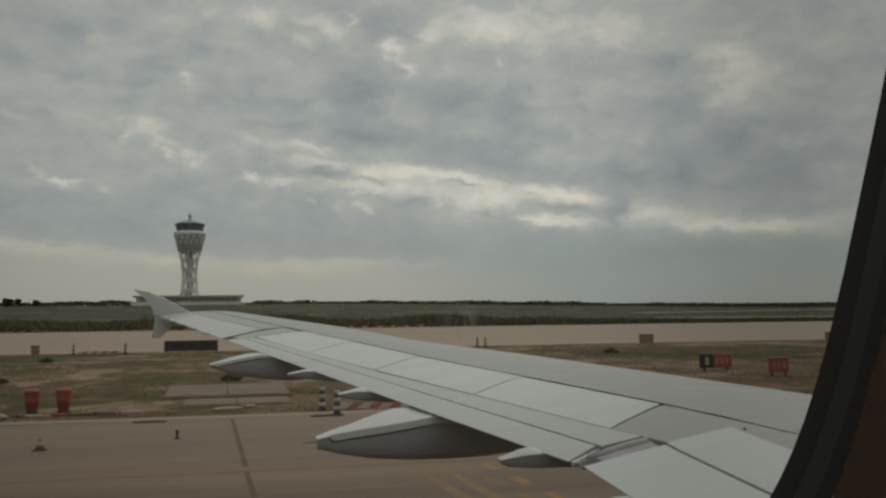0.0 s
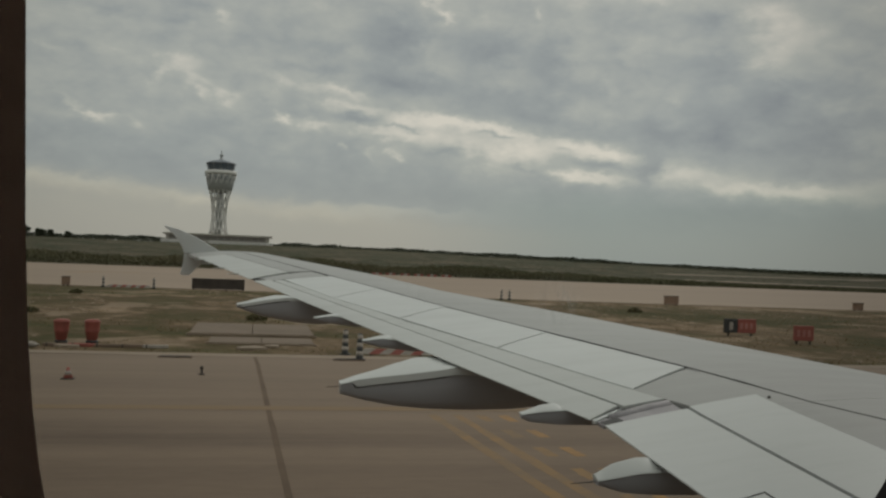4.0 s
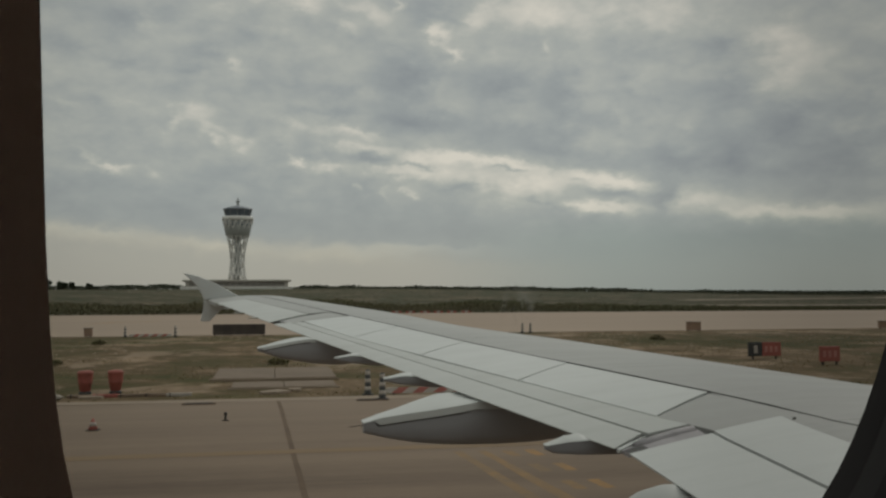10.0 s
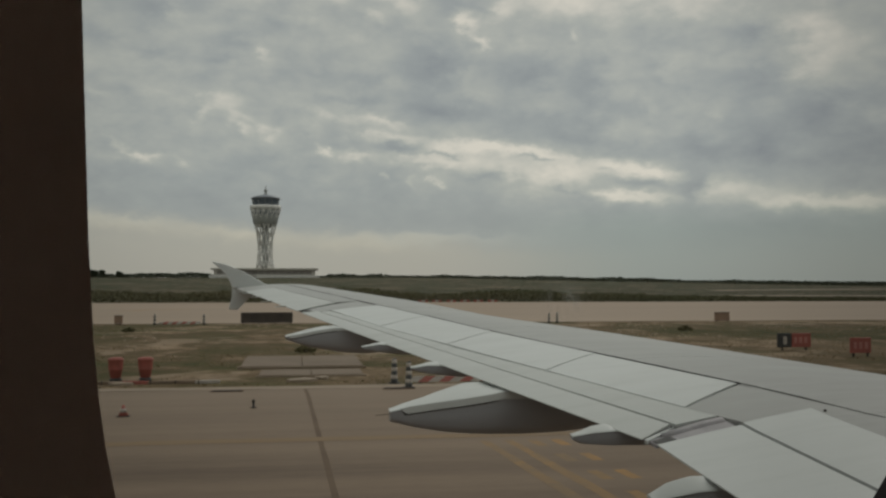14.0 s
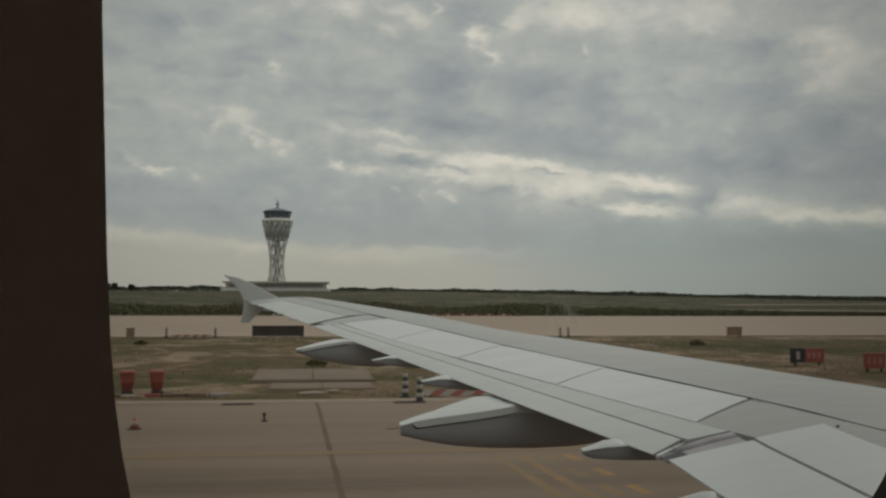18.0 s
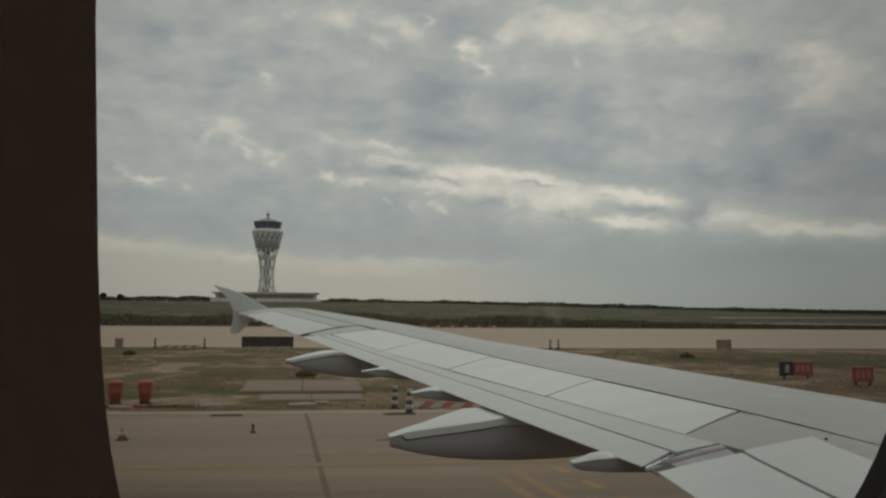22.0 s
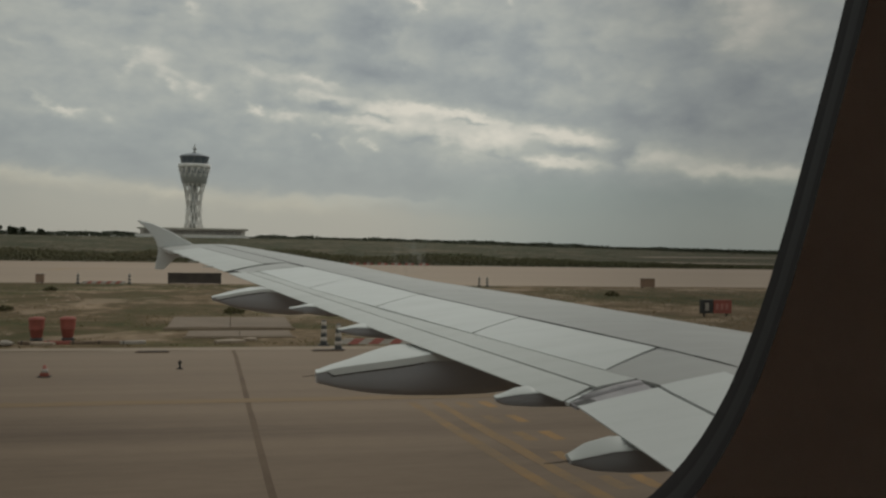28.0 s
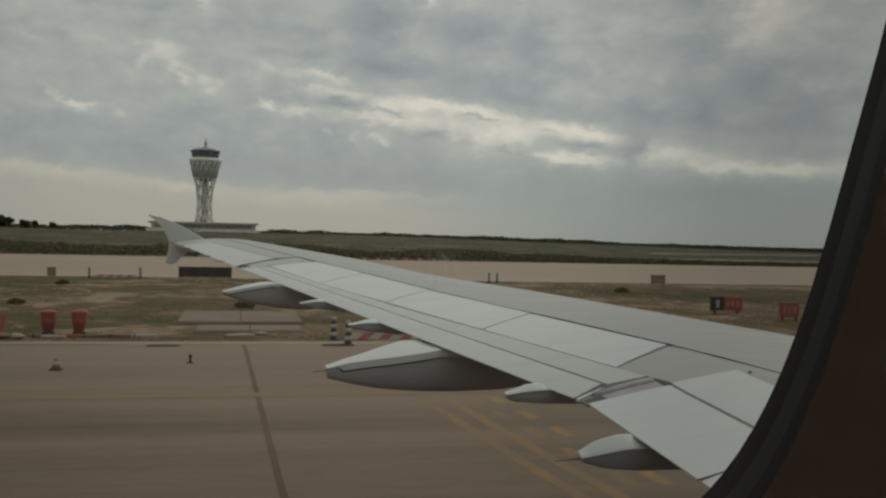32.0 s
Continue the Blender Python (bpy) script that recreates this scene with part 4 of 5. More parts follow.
tower = thing("control_tower", (TX - 0.6, TY, ROOF), "white lattice airport control tower with a dark glazed cab", "tower")
for i in range(15):
    for sg in (1, -1):
        pts = []
        for q in range(15):
            h = 38.5 * q / 14
            a = math.tau * i / 15 + sg * radians(72) * min(h / 38.5, 1)
            pts.append((r_leg(h) * math.cos(a), r_leg(h) * math.sin(a), h))
        part("lattice_leg", tube("lattice_leg", pts, 0.36, M_WHITE, 5), tower)
part("core", lathe("core", [(2.2, -1), (2.2, 30)], M_DECK, 16), tower, "grey concrete core")
part("lower_deck", lathe("lower_deck", [(4.6, 26.6), (7.9, 28.6), (9.0, 33.5), (9.6, 38.0), (5, 38.1)], M_DECK), tower, "grey clad deck between the legs")
for q in range(16):
    a = math.tau * q / 16
    part("deck_window", box("deck_window", (-0.9, -0.12, 0), (0.9, 0.12, 2.2), M_CABGLASS), tower).matrix_basis = pose(9.25 * math.cos(a), 9.25 * math.sin(a), 34.6, 0, 0, math.degrees(a) + 90)
part("gallery", lathe("gallery", [(9.6, 38.0), (10.4, 38.2), (10.4, 40.6), (9.0, 40.8)], M_WHITE), tower, "white gallery ring")
part("cab", lathe("cab", [(8.0, 40.6), (8.3, 41.0), (9.4, 45.0), (8.0, 45.1)], M_CABGLASS, 24, False), tower, "dark outward-leaning glazed cab")
for q in range(12):
    a = math.tau * q / 12
    part("mullion", tube("mullion", [(8.35 * math.cos(a), 8.35 * math.sin(a), 41), (9.45 * math.cos(a), 9.45 * math.sin(a), 45)], 0.1, M_DECK, 4), tower)
part("roof", lathe("roof", [(9.7, 45.0), (9.8, 45.5), (7.4, 46.5), (3.0, 47.6), (1.2, 47.9)], M_ROOF), tower, "blue-grey shallow roof")
part("mast", lathe("mast", [(1.1, 47.6), (1.1, 48.6), (0.6, 48.8), (0.6, 49.6), (1.25, 50.0), (1.25, 51.0), (0.5, 51.4), (0.3, 52.6), (0.2, 53.6)], M_DECK, 10), tower)

tower.scale = (0.895, 0.895, 0.94)

BX0, BX1 = -53.0, 8.5
tb = thing("tower_building", (TX, TY, TZ), "long low pale building at the foot of the tower", "building")


def bpart(name, me, label=""):
    me.transform(Matrix.Translation((-TX, -TY, -TZ)))
    return part(name, me, tb, label)


bpart("wall", box("wall", (BX0 + 1, TY - 12, 4.0), (BX1 - 1, TY + 14, 11.6), M_BUILD, 0.1))
bpart("roof_slab", box("roof_slab", (BX0 - 0.6, TY - 13.6, 11.5), (BX1 + 0.6, TY + 15, 12.6), M_BUILD, 0.15), "pale overhanging roof slab")
for i in range(14):
    x = BX0 + 3 + i * (BX1 - BX0 - 6) / 14
    bpart("window", box("window", (x, TY - 12.15, 8.9), (x + 3.7, TY - 11.9, 11.0), M_BAND), "dark window band")
bpart("plinth_left", box("plinth_left", (BX0 - 1.5, TY - 14.5, 5.0), (-32.0, TY - 12.2, 8.5), M_WHITE, 0.1), "white low wall")
bpart("plinth_right", box("plinth_right", (-28.0, TY - 14.5, 5.0), (BX1 + 1.5, TY - 12.2, 8.3), M_WHITE, 0.1), "white low wall")


# ---- vegetation ----
def foliage(name, pts, sizes, mat, label, category, tall=1.0, lie=(-0.5, 0.9)):
    """Many small two-sided leaf cards, each a bent quad, as one object."""
    rng = np.random.default_rng(len(pts))
    k = len(pts)
    a = rng.uniform(0, math.tau, k)
    tilt = rng.uniform(*lie, k)
    s = np.asarray(sizes)
    ux = np.stack([np.cos(a), np.sin(a), np.zeros(k)], 1) * s[:, None]
    uz = np.stack([-np.sin(a) * np.sin(tilt), np.cos(a) * np.sin(tilt), np.cos(tilt)], 1) * (s * tall)[:, None]
    p = np.asarray(pts)
    v = np.stack([p - ux * 0.5 - uz * 0.35, p + ux * 0.55 - uz * 0.3, p + ux * 0.35 + uz * 0.5, p - ux * 0.3 + uz * 0.45], 1).reshape(-1, 3)
    me = bpy.data.meshes.new(name)
    me.vertices.add(4 * k)
    me.vertices.foreach_set("co", v.ravel())
    me.loops.add(4 * k)
    me.loops.foreach_set("vertex_index", np.arange(4 * k))
    me.polygons.add(k)
    me.polygons.foreach_set("loop_start", np.arange(k) * 4)
    me.update(calc_edges=True)
    me.materials.append(mat)
    return tagged(new(name, me), label, category, kind="stuff")


rng = np.random.default_rng(5)


def hedge(count, x0, x1, y0, y1, height, seed, taper=((0, 1.0), (1, 1.0))):
    pts, sz = [], []
    while len(pts) < count:
        x, y = rng.uniform(x0, x1), rng.uniform(y0, y1)
        h = height * (0.72 + 0.5 * noise.noise((x * 0.05, seed, 0)) + 0.3 * noise.noise((x * 0.3, y * 0.3, seed))) * at_x(taper, x)
        if h < 0.15:
            continue
        z = rise(x, y) + h * rng.uniform(0, 1) ** 0.7
        pts.append((x, y, z))
        sz.append(0.13 * height ** 0.5 * rng.uniform(0.6, 1.4))
    return pts, sz


p_, s_ = hedge(110000, -110, 330, 206, 226, 3.0, 1, ((40, 1.0), (125, 0.3), (170, 0.3), (240, 0.65)))
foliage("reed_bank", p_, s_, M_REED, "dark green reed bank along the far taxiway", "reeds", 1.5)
TRACK = [(150, 330), (205, 352), (262, 372), (330, 430)]
BANK = [(88, 262), (135, 270), (200, 264)]


def off_track(x, y):
    """Distance from the nearer of the two bare tracks."""
    best = 1e9
    for line in (TRACK, BANK):
        for a, b in zip(line, line[1:]):
            a, b, q = Vector(a), Vector(b), Vector((x, y))
            k = min(max((q - a).dot(b - a) / (b - a).length_squared, 0), 1)
            best = min(best, (q - a - (b - a) * k).length)
    return best


p_, s_ = hedge(40000, -160, 420, 225, 360, 1.1, 2)
keep = [i for i, q in enumerate(p_) if q[0] < 75 or off_track(q[0], q[1] + 8) > 16]
p_, s_ = [p_[i] for i in keep], [s_[i] for i in keep]
p2_, s2_ = hedge(36000, -200, 560, 360, 560, 1.3, 3)
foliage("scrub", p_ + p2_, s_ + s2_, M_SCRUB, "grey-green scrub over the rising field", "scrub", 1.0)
pts, sz = [], []
for _ in range(45000):
    x = rng.uniform(-330, 1000)
    y = rng.uniform(615, 660)
    cl_ = noise.noise((x * 0.02, 3, 0)) * 0.5 + noise.noise((x * 0.09, 8, 0)) * 0.45
    h = 4.6 * (0.62 + 0.55 * cl_) if x < 450 else 4.4 * (0.6 + 0.5 * cl_)
    if -60 < x < 16:
        h *= 0.55
    pts.append((x, y, rise(x, y) + max(h, 0.8) * rng.uniform(0, 1) ** 0.6))
    sz.append(rng.uniform(0.6, 1.4))
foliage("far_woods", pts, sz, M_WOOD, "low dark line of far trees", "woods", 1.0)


M_LEAF = leafy("tree leaves", (0.044, 0.054, 0.034), (0.085, 0.092, 0.060))
M_BARK = two_scale("bark", (0.10, 0.08, 0.06), (0.07, 0.055, 0.045), 1, 6, 0.9)


def tree(x, y, h, seed):
    """A broad tree: tapered trunk, limbs and a crown of many small leaf clumps."""
    r = np.random.default_rng(seed)
    z = rise(x, y)
    top = thing("tree", (x, y, z), "dark rounded broadleaf tree on the skyline", "tree", "skyline trees")
    part("trunk", tube("trunk", [(0, 0, 0), (0.1, 0, h * 0.3), (0.0, 0.1, h * 0.6)], [0.32, 0.24, 0.12], M_BARK, 8), top)
    heads = []
    for _ in range(10):
        a, d = r.uniform(0, math.tau), r.uniform(0.1, 0.36) * h
        q = (d * math.cos(a), d * math.sin(a), h * r.uniform(0.22, 0.82))
        heads.append((q, h * r.uniform(0.16, 0.26)))
        part("limb", tube("limb", [(0, 0, h * 0.32), (q[0] * 0.6, q[1] * 0.6, q[2] * 0.8), q], [0.14, 0.09, 0.04], M_BARK, 5), top)
    vs, fs = [], []
    for q, rad in heads:
        for _ in range(330):
            d = Vector(r.normal(size=3)).normalized() * rad * r.uniform(0.45, 1.1)
            c = Vector(q) + Vector((d.x, d.y, d.z * 0.8))
            e1, e2 = Vector(r.normal(size=3)).normalized() * r.uniform(0.2, 0.5), Vector(r.normal(size=3)).normalized() * r.uniform(0.2, 0.5)
            fs.append(tuple(range(len(vs), len(vs) + 4)))
            vs += [c - e1, c - e2 * 0.8, c + e1 * 0.9, c + e2]
    part("crown", mesh_of("crown", [tuple(v) for v in vs], fs, M_LEAF), top, "dense dark green crown")


for i, (x, y, h) in enumerate(((-172, 612, 7.0), (-165, 606, 8.5), (-157, 610, 9.5), (-150, 604, 8.0), (-143, 608, 8.5), (-136, 603, 7.0), (-129, 608, 6.0), (-122, 605, 5.0), (-113, 607, 4.5))):
    tree(x, y, h, 40 + i)


def track(name, line, half, label):
    """A bare dirt track laid over the rising land."""
    verts, faces = [], []
    steps = [Vector(a).lerp(Vector(b), i / 12) for a, b in zip(line, line[1:]) for i in range(12)] + [Vector(line[-1])]
    for i, q in enumerate(steps):
        d = (steps[min(i + 1, len(steps) - 1)] - steps[max(i - 1, 0)]).normalized()
        o = Vector((-d.y, d.x)) * half * (1 + 0.3 * noise.noise((i * 0.4, 1, 1)))
        for e in (q - o, q + o):
            verts.append((e.x, e.y, rise(e.x, e.y) + 0.12))
    faces = [(2 * i, 2 * i + 1, 2 * i + 3, 2 * i + 2) for i in range(len(steps) - 1)]
    return tagged(new(name, mesh_of(name, verts, faces, M_KERB)), label, "track", kind="structure")


track("dirt_track", TRACK, 4.5, "pale bare dirt track across the far field")
track("dirt_bank", BANK, 7.0, "pale bare earth bank behind the far taxiway")
pts, sz = [], []
while len(pts) < 16000:
    x, y = rng.uniform(-40, 110), 42.4 + 60.4 * rng.uniform(0, 1) ** 1.3
    if noise.noise((x * 0.05, y * 0.16, 4)) + 0.6 * noise.noise((x * 0.3, y * 0.7, 6)) < -0.02:
        continue
    pts.append((x, y, 0.02 + 0.05 * rng.uniform()))
    sz.append(rng.uniform(0.04, 0.11))
foliage("grass", pts, sz, M_TUFT, "sparse dry grass tufts on the strip", "grass", 0.8, (-0.5, 0.5))

# ---- small things beside the pavement ----
drain = thing("edge_drain", (0, 0, 0), "dark slotted drain in a rusty brick surround at the pavement's edge", "drain", "edge drains")
part("surround", box("surround", (-0.66, -0.2, 0.0), (0.66, 0.2, 0.04), M_BRICK, 0.02), drain)
part("grating", box("grating", (-0.56, -0.14, 0.03), (0.56, 0.12, 0.06), M_DARK, 0.01), drain, "dark grating")
drain.matrix_basis = pose(-11.9, 40.4, 0.03)
for x in (-4.9, 2.1, 9.1, 16.1, 30.1, 44.1):
    copy_thing(drain, pose(x, 40.4, 0.03))
lamp = thing("edge_light", (0, 0, 0), "small dark edge light on a short stem", "light", "edge lights")
part("base", lathe("base", [(0.16, 0), (0.16, 0.03), (0.07, 0.05)], M_DARK, 12), lamp)
part("stem", lathe("stem", [(0.05, 0.04), (0.05, 0.22)], M_BLACK, 10), lamp)
part("dome", lathe("dome", [(0.075, 0.22), (0.085, 0.27), (0.07, 0.33), (0.02, 0.36)], M_DARK, 12), lamp)
lamp.scale = (0.75, 0.75, 0.85)
lamp.location = (-3.6, 35.2, 0.03)
for x in (26.4, 56.4, -33.6):
    copy_thing(lamp, pose(x, 35.2, 0.03) @ Matrix.Diagonal((0.75, 0.75, 0.85, 1)))


M_OFFWHITE = two_scale("dirty white paint", (0.40, 0.36, 0.32), (0.28, 0.245, 0.21), 2, 14, 0.8)


def striped_post(at):
    """A stubby post in black and white rings, each ring a little narrower than the one below."""
    p = thing("marker_post", at, "short black and white banded marker post", "post", "marker posts")
    for i in range(6):
        r = 0.15 - 0.008 * i
        part("band", lathe("band", [(r, 0.17 * i + 0.05), (r, 0.17 * i + 0.08), (r - 0.004, 0.17 * i + 0.22)], M_BLACK if i % 2 == 0 else M_OFFWHITE, 14), p)
    part("cap", lathe("cap", [(0.105, 1.07), (0.09, 1.10), (0.02, 1.12)], M_BLACK, 14), p)
    part("foot", box("foot", (-0.24, -0.2, 0.0), (0.24, 0.2, 0.06), M_BLACK, 0.02), p)
    return p


BARX = 5.0


def stripe_barrier(at, length, count):
    """A low board leaning on the ground, in slanted red and white stripes, on two skids."""
    b = thing("road_barrier", at, "low board with slanted red and white stripes between banded posts", "barrier", "striped barriers")
    w = length / count
    for i in range(count):
        bm = bmesh.new()
        bmesh.ops.create_cube(bm, size=1)
        for v in bm.verts:
            v.co = Vector((-length / 2 + w * (i + 0.5 + v.co.x) + 0.34 * v.co.z, v.co.y * 0.05 + 0.10 * v.co.z, 0.17 + 0.24 * v.co.z))
        part("stripe", from_bm("stripe", bm, M_OFFWHITE if i % 2 == 0 else M_RED), b)
    for sx_ in (-0.4, 0.4):
        part("skid", box("skid", (sx_ * length - 0.05, -0.18, 0.0), (sx_ * length + 0.05, 0.18, 0.055), M_DARK, 0.01), b)
    return b


for at in ((BARX - 2.45, 40.55, 0.03), (BARX - 2.85, 42.65, 0.0), (BARX + 2.45, 40.45, 0.03), (BARX + 2.4, 42.55, 0.0)):
    striped_post(at)
stripe_barrier((BARX, 42.75, 0.0), 4.2, 9)
stripe_barrier((-14.4, 102.4, 0.0), 4.2, 9)
for at in ((25.3, 101.8, 0.0), (26.3, 102.1, 0.0), (-16.9, 102.3, 0.0), (-11.9, 102.3, 0.0)):
    striped_post(at)

for x, y in ((-10.2, 45.5), (-8.92, 45.6)):
    d = thing("barrel", (x, y, 0.0), "red plastic barrel, wider at the top, on a dark foot", "barrel", "red barrels")
    part("body", lathe("body", [(0.20, 0.12), (0.235, 0.16), (0.285, 0.48), (0.31, 0.51), (0.31, 0.55), (0.335, 0.92), (0.35, 0.95), (0.35, 1.0), (0.29, 1.02)], M_RED, 20), d)
    part("foot", lathe("foot", [(0.26, 0.0), (0.27, 0.10), (0.21, 0.13)], M_BLACK, 18), d)
    part("lid", lathe("lid", [(0.29, 1.015), (0.27, 1.05), (0.05, 1.055)], M_RED, 20), d, "slightly domed red lid")

M_FADED = two_scale("faded pink paint", (0.42, 0.20, 0.17), (0.34, 0.14, 0.12), 2, 10, 0.7)
M_PLANK = two_scale("weathered timber", (0.24, 0.17, 0.12), (0.13, 0.095, 0.07), 1.5, 12, 0.85, sc=(0.3, 1, 1))
M_RUBBLE = two_scale("white rubble", (0.55, 0.52, 0.48), (0.38, 0.34, 0.30), 2, 12, 0.9)
M_TAR = two_scale("dark joint sealant", (0.106, 0.073, 0.051), (0.140, 0.099, 0.067), 0.6, 5, 0.85, spec=0.2, rel=0.004)
M_ORANGE = two_scale("worn orange paint", (0.245, 0.140, 0.050), (0.160, 0.110, 0.066), 0.7, 5, 0.8)
M_DASH = two_scale("fresher orange paint", (0.32, 0.168, 0.045), (0.20, 0.125, 0.060), 0.7, 5, 0.8)
M_FAINT = two_scale("faint orange paint", (0.27, 0.175, 0.092), (0.275, 0.195, 0.130), 0.3, 2, 0.85)
M_PALE = two_scale("weathered pale slab", (0.178, 0.132, 0.095), (0.130, 0.096, 0.066), 0.3, 3.5, 0.9, rel=0.006)

# timber kerb pieces laid along the broken edge behind the barrels
for i, (x, m, turn) in enumerate(((-10.1, M_PLANK, 2), (-9.05, M_RED, -1), (-8.05, M_PLANK, 1), (-7.0, M_PLANK, -2), (-6.0, M_OFFWHITE, 3))):
    k = thing("kerb_beam", (x, 43.9, 0.0), ("weathered brown", "faded red", "dull white")[(M_PLANK, M_RED, M_OFFWHITE).index(m)] + " timber beam lying along the pavement's edge", "beam", "loose kerb beams")
    part("beam", box("beam", (-0.54, -0.09, 0.0), (0.54, 0.09, 0.14 + 0.01 * (i % 2)), m, 0.02), k).matrix_basis = pose(0, 0, 0, 0, 0, turn)
    part("lashing", box("lashing", (-0.40, -0.096, -0.002), (-0.35, 0.096, 0.158), M_DARK, 0.004), k).matrix_basis = pose(0, 0, 0, 0, 0, turn)


def rubble(x, y, count, spread, seed):
    """A few broken white lumps in a heap."""
    r = np.random.default_rng(seed)
    h = thing("rubble_heap", (x, y, 0.0), "small heap of broken white rubble beside the pavement", "rubble")
    for i in range(count):
        bm = bmesh.new()
        bmesh.ops.create_icosphere(bm, subdivisions=1, radius=r.uniform(0.10, 0.24))
        c = Vector((r.uniform(-spread, spread), r.uniform(-0.3, 0.3), 0.0))
        for v in bm.verts:
            v.co = Vector((v.co.x * r.uniform(0.8, 1.3), v.co.y * r.uniform(0.8, 1.2), max(v.co.z * 0.7, -0.06) + 0.06)) + c
        part("lump", from_bm("lump", bm, M_RUBBLE), h)


rubble(-12.5, 44.6, 8, 0.55, 5)
# a red board that leans back on the rubble
lean_ = thing("fallen_sign", (-12.4, 45.35, 0.0), "red sign board leaning askew on white rubble", "sign")
part("board", box("board", (-0.36, -0.03, 0.06), (0.36, 0.03, 0.92), M_RED, 0.012), lean_).matrix_basis = pose(0, 0, 0, -14, 9, 8)
part("strut", tube("strut", [(0.16, 0.62, 0.02), (0.08, 0.12, 0.62)], 0.025, M_DARK, 6), lean_, "dark prop behind the board")
part("strut", tube("strut", [(-0.28, 0.58, 0.02), (-0.24, 0.12, 0.62)], 0.025, M_DARK, 6), lean_, "dark prop behind the board")
for x, y, w, mat, lab in ((-11.75, 43.6, 0.42, M_ORANGE, "slumped orange sandbag lying at the pavement's edge"), (-11.0, 43.4, 0.27, M_OFFWHITE, "small dirty white sandbag at the pavement's edge")):
    bag = thing("sandbag", (x, y, 0.0), lab, "sandbag", "sandbags")
    bm = bmesh.new()
    bmesh.ops.create_uvsphere(bm, u_segments=16, v_segments=10, radius=1.0)
    for v in bm.verts:
        c = v.co.copy()
        sag = 1 + 0.10 * noise.noise((c.x * 2 + x, c.y * 2, c.z * 2))
        v.co = Vector((w * math.copysign(abs(c.x) ** 0.7, c.x) * sag, 0.55 * w * c.y * sag, max(0.11 + 0.13 * c.z * sag * (1 - 0.25 * c.x), 0.0)))
    part("bag", from_bm("bag", bm, mat, True), bag)
    part("tie", tube("tie", [(w * 0.98, 0, 0.09), (w * 1.16, 0.02, 0.13)], [0.03, 0.055], mat, 8), bag, "knotted end")

cone = thing("marker_cone", (-7.75, 33.7, 0.03), "small red and white marker cone on the asphalt", "cone")
part("base", box("base", (-0.2, -0.2, 0.0), (0.2, 0.2, 0.03), M_DARK, 0.01), cone, "dark square base")
part("body", lathe("body", [(0.16, 0.03), (0.12, 0.14), (0.075, 0.27), (0.035, 0.38), (0.02, 0.385)], M_RED, 16), cone)
part("band", lathe("band", [(0.124, 0.14), (0.079, 0.27)], M_OFFWHITE, 16), cone, "white band")

# runway guidance board with a dark and a red panel; its writing is too blurred to read
for x, y, w, dark in ((30.2, 58.8, 2.3, True), (31.6, 53.6, 1.3, False)):
    g = thing("guidance_sign", (x, y, 0.0), "red runway guidance board" + (" with a black panel at one end" if dark else " standing alone in the grass"), "sign", "guidance boards")
    x0 = -w / 2
    if dark:
        panel = part("location_panel", box("location_panel", (x0, -0.10, 0.22), (x0 + 0.95, 0.10, 1.14), M_BLACK, 0.02), g, "black location panel")
        part("mark", box("mark", (x0 + 0.34, -0.108, 0.42), (x0 + 0.60, -0.101, 0.94), M_OFFWHITE), panel, "pale blurred mark")
        x0 += 0.96
    panel = part("red_panel", box("red_panel", (x0, -0.10, 0.22), (w / 2, 0.10, 1.14), M_RED, 0.02), g, "red mandatory panel")
    n_ = int((w / 2 - x0) / 0.36)
    for i in range(n_):
        part("mark", box("mark", (x0 + 0.16 + 0.36 * i, -0.108, 0.48), (x0 + 0.36 + 0.36 * i, -0.101, 0.88), M_FADED), panel, "white blurred mark")
    for dx_ in (-0.36, 0.36):
        part("leg", box("leg", (dx_ * w - 0.05, -0.05, 0.0), (dx_ * w + 0.05, 0.05, 0.23), M_DARK), g)

# signs along the near edge of the far taxiway, seen from behind
for x, y, w, h, mat, lab in ((-5.4, 102.4, 5.4, 1.05, M_DARK, "long dark taxiway sign box seen from behind"), (45.5, 101.6, 1.7, 0.9, M_SIGN, "brown taxiway sign box seen from behind"), (70.0, 102.0, 1.3, 0.8, M_SIGN, "brown taxiway sign box seen from behind"), (-20.5, 102.2, 0.8, 0.8, M_SIGN, "small brown marker box at the taxiway's edge")):
    q = thing("sign_box", (x, y, 0.0), lab, "sign", "sign boxes")
    case = part("case", box("case", (-w / 2, -0.16, 0.14), (w / 2, 0.16, 0.14 + h), mat, 0.03), q)
    part("lid", box("lid", (-w / 2 - 0.03, -0.19, 0.14 + h - 0.01), (w / 2 + 0.03, 0.19, 0.18 + h), M_DARK, 0.01), case, "dark lid strip")
    for i in range(max(2, int(w / 1.3))):
        a_ = -w / 2 + 0.2 + (w - 0.4) * i / (max(2, int(w / 1.3)) - 1)
        part("leg", box("leg", (a_ - 0.05, -0.06, 0.0), (a_ + 0.05, 0.06, 0.15), M_DARK), q)

# a row of works barriers behind the far taxiway
for i in range(6):
    q = thing("works_barrier", (25.0 + 3.1 * i, 205.4 + 0.5 * math.sin(i * 2.1), 0.0), "faded red and white plastic works barrier", "barrier", "works barriers")
    for kx, mat in ((-0.7, M_RED), (0.0, M_OFFWHITE), (0.7, M_RED)):
        part("section", box("section", (kx - 0.35, -0.17, 0.0), (kx + 0.35, 0.17, 0.5), mat, 0.05), q)

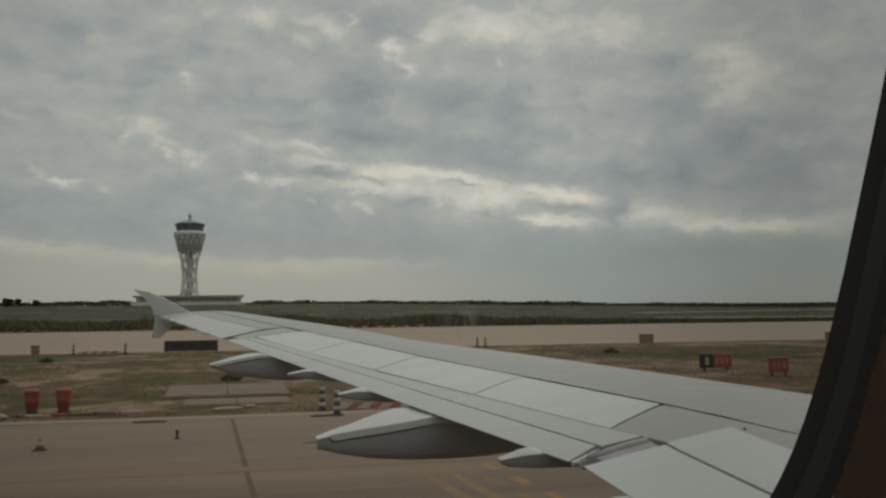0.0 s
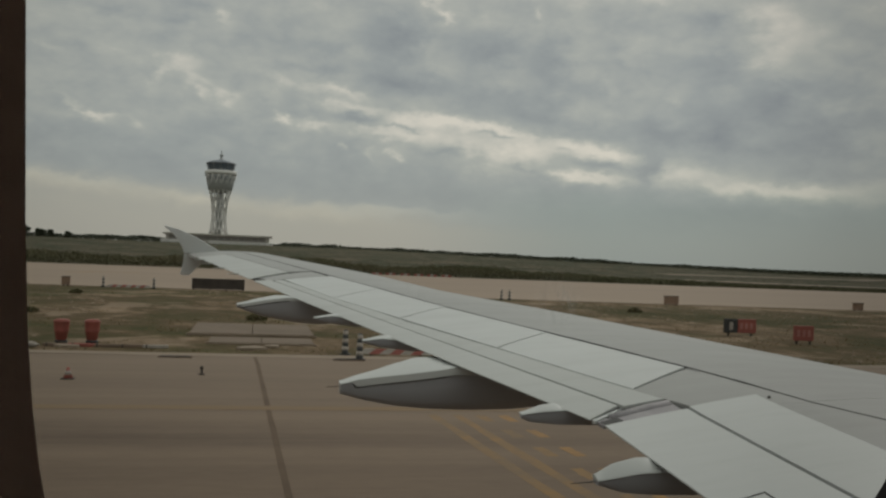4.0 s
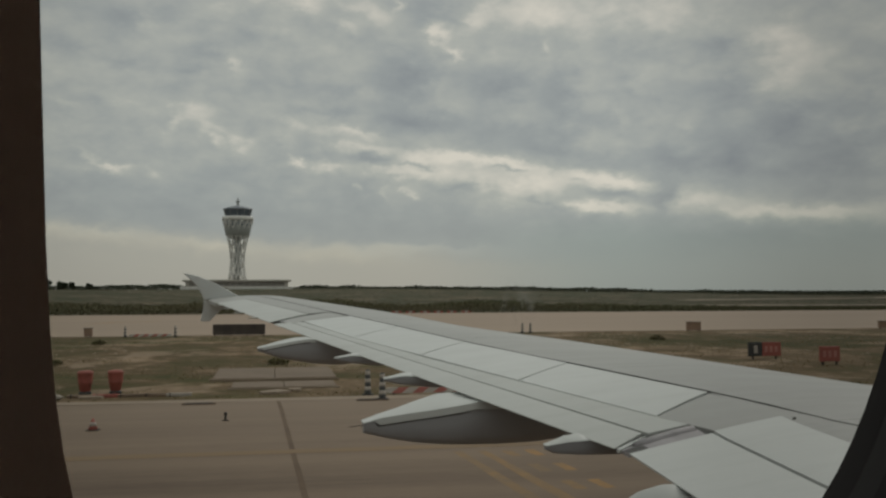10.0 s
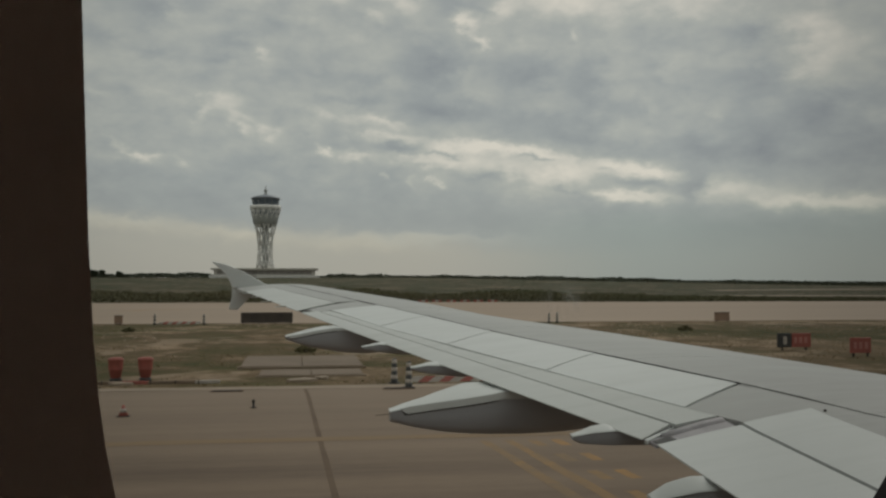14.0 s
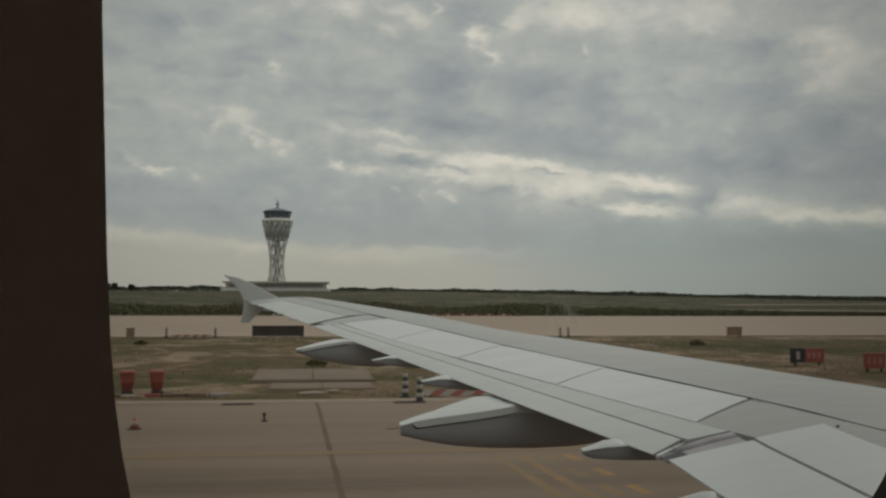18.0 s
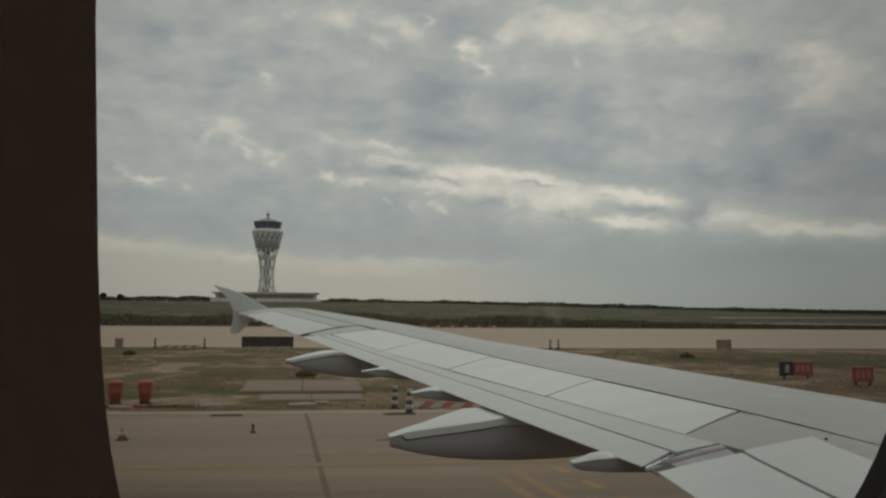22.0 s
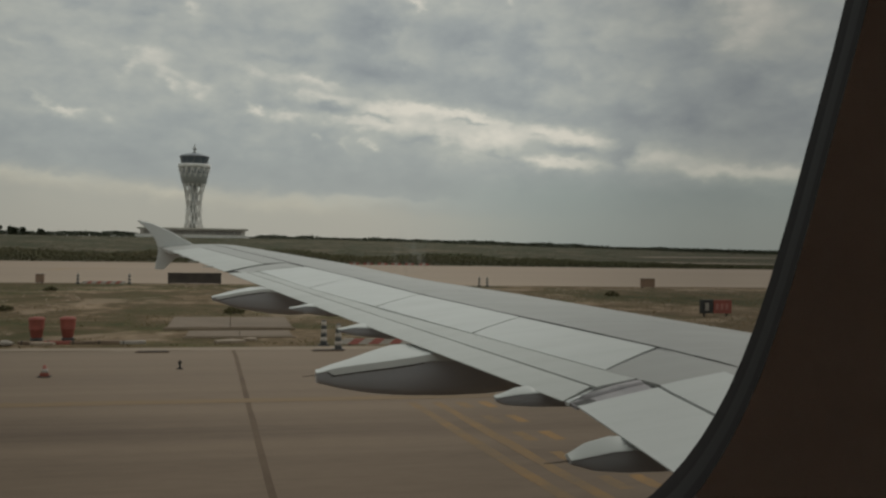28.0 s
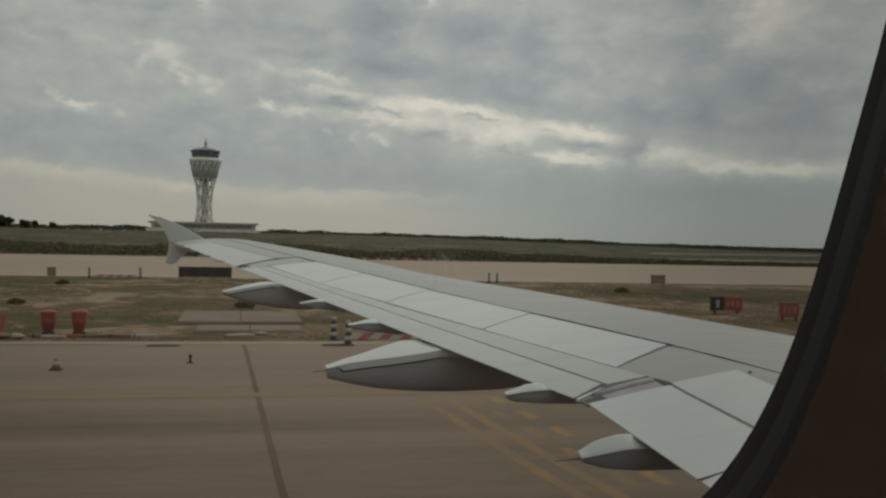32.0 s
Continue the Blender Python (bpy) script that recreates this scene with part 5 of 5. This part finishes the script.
# two large cover slabs let into the strip
for x0, x1, y0, y1, h in ((-5.0, 1.3, 50.3, 57.0, 0.16), (-3.9, 1.05, 46.2, 49.0, 0.10)):
    q = thing("cover_slab", (0.5 * (x0 + x1), y0, 0.0), "large pale concrete cover slab let into the grass", "slab", "cover slabs")
    n_ = 2
    for i in range(n_):
        a_, b_ = (x0 - x1) / 2 + (x1 - x0) * i / n_, (x0 - x1) / 2 + (x1 - x0) * (i + 1) / n_
        part("panel", box("panel", (a_ + 0.015, 0, -0.02), (b_ - 0.015, y1 - y0, h), M_PALE, 0.025), q)
    part("curb", box("curb", (x0 - q.location.x - 0.12, -0.14, -0.02), (x1 - q.location.x + 0.12, -0.01, h - 0.03), M_KERB, 0.02), q, "rough concrete rim")


def laid(name, line, half, z, mat, label, category, ragged=0.06):
    """A thin strip painted or poured along a line on the asphalt, with ragged sides."""
    steps = [Vector(a).lerp(Vector(b), i / 16) for a, b in zip(line, line[1:]) for i in range(16)] + [Vector(line[-1])]
    verts = []
    for i, q in enumerate(steps):
        d = (steps[min(i + 1, len(steps) - 1)] - steps[max(i - 1, 0)]).normalized()
        o = Vector((-d.y, d.x))
        for sg in (-1, 1):
            w = half * (1 + ragged * 5 * noise.noise((i * 0.55, sg * 3.0, line[0][1])))
            verts.append((q.x + sg * o.x * w, q.y + sg * o.y * w, z))
    faces = [(2 * i, 2 * i + 1, 2 * i + 3, 2 * i + 2) for i in range(len(steps) - 1)]
    return tagged(new(name, mesh_of(name, verts, faces, mat)), label, category, kind="structure")


laid("sealed_joint", [(-1.75, 40.85), (-1.66, 38.6), (-1.3, 23.1), (-0.9, 6.0)], 0.075, 0.0322, M_TAR, "dark tar-sealed joint across the asphalt", "joint", 0.05)
# holding-position marking: two unbroken and two broken lines across the way
HOLD = [(3.2 + 0.08 * (26.2 - y), y) for y in (27.4, 12.0)]
for k in (0.0, 0.7):
    laid("marking", [(x + k, y) for x, y in HOLD], 0.14, 0.0325, M_ORANGE, "worn orange unbroken line of a holding position", "marking", 0.08)
for k in (1.38, 2.05):
    for y in (26.8, 24.6, 22.4, 20.2, 18.0, 15.8):
        x = 3.2 + 0.08 * (26.2 - y) + k
        laid("marking", [(x - 0.04, y + 0.5), (x + 0.04, y - 0.5)], 0.15, 0.0325, M_DASH if k > 2 else M_ORANGE, "worn orange dash of a holding position", "marking")
laid("marking", [(-28.0, 148.0), (-25.5, 155.0), (-19.3, 156.0)], 1.6, 0.0425, M_FAINT, "faint orange curve painted on the far taxiway", "marking", 0.1)


def loose_slab(x, y, w, d, turn, seed):
    """An irregular slab of broken concrete lying in the grass."""
    r = np.random.default_rng(seed)
    ring_ = [(w * math.cos(a) * r.uniform(0.75, 1.1), d * math.sin(a) * r.uniform(0.75, 1.1)) for a in (math.tau * i / 9 for i in range(9))]
    vs = [(px, py, -0.03) for px, py in ring_] + [(px * 0.97, py * 0.95, 0.10 + 0.03 * r.uniform()) for px, py in ring_] + [(0, 0, 0.13)]
    fs = [(i, (i + 1) % 9, 9 + (i + 1) % 9, 9 + i) for i in range(9)] + [(9 + i, 9 + (i + 1) % 9, 18) for i in range(9)]
    ob = thing("concrete_slab", (x, y, 0.0), "pale broken concrete slab lying in the dry grass", "slab", "loose slabs")
    part("slab", mesh_of("slab", vs, fs, M_KERB), ob).matrix_basis = pose(0, 0, 0, 0, 0, turn)


for i, (x, y, w, d) in enumerate(((-9.6, 43.6, 0.6, 0.5), (-1.9, 44.2, 0.8, 0.7), (-1.0, 45.0, 0.4, 0.4), (5.6, 43.4, 0.5, 0.4), (14.0, 44.6, 0.7, 0.6), (24.5, 58.0, 0.9, 0.8))):
    loose_slab(x, y, w, d, 37 * i, 70 + i)


def bush(x, y, r, seed):
    """A low dry bush: short stems and a loose crown of small leaves."""
    g = np.random.default_rng(seed)
    b = thing("bush", (x, y, 0.0), "low dark green bush growing in the dry grass", "bush", "strip bushes")
    vs, fs = [], []
    for _ in range(int(260 * r)):
        a, d = g.uniform(0, math.tau), r * math.sqrt(g.uniform())
        c = Vector((d * math.cos(a), d * math.sin(a), 0.05 + (0.62 * r) * (1 - (d / r) ** 2 * 0.7) * g.uniform(0.1, 1.0)))
        e1, e2 = Vector(g.normal(size=3)).normalized() * g.uniform(0.06, 0.13), Vector(g.normal(size=3)).normalized() * g.uniform(0.06, 0.13)
        fs.append(tuple(range(len(vs), len(vs) + 4)))
        vs += [c - e1, c - e2 * 0.8, c + e1 * 0.9, c + e2]
    part("crown", mesh_of("crown", [tuple(v) for v in vs], fs, M_BUSH), b)
    for i in range(4):
        a = math.tau * i / 4 + g.uniform(0, 1)
        part("stem", tube("stem", [(0, 0, 0), (0.3 * r * math.cos(a), 0.3 * r * math.sin(a), 0.3 * r)], [0.03, 0.012], M_BARK, 5), b)


M_BUSH = leafy("bush leaves", (0.070, 0.066, 0.030), (0.115, 0.100, 0.050))
for i, (x, y, r) in enumerate(((-1.6, 61.5, 0.7), (-15.5, 64.0, 0.5), (33.5, 84.0, 0.7), (9.0, 50.5, 0.4), (-17.0, 88.0, 0.6))):
    bush(x, y, r, 300 + i)


def stones(count, seed):
    """Many small flat pale stones lying in loose swarms over the strip, as one object."""
    g = np.random.default_rng(seed)
    vs, fs = [], []
    while len(fs) < count * 6:
        x, y = g.uniform(-20, 75), 42.8 + 58 * g.uniform() ** 1.2
        if noise.noise((x * 0.09, y * 0.06, 12)) + 0.5 * noise.noise((x * 0.4, y * 0.2, 15)) < 0.16:
            continue
        r, h = g.uniform(0.07, 0.24), g.uniform(0.03, 0.10)
        o = len(vs)
        ring_ = [(x + r * g.uniform(0.7, 1.2) * math.cos(a), y + r * g.uniform(0.7, 1.3) * math.sin(a), -0.01) for a in (math.tau * i / 6 for i in range(6))]
        vs += ring_ + [(x + g.uniform(-0.3, 0.3) * r, y + g.uniform(-0.3, 0.3) * r, h)]
        fs += [(o + i, o + (i + 1) % 6, o + 6) for i in range(6)]
    tagged(new("stones", mesh_of("stones", vs, fs, M_STONE)), "small pale stones scattered over the bare earth", "stones", kind="stuff")


M_STONE = leafy("pale stones", (0.17, 0.128, 0.092), (0.30, 0.235, 0.175))
stones(700, 9)
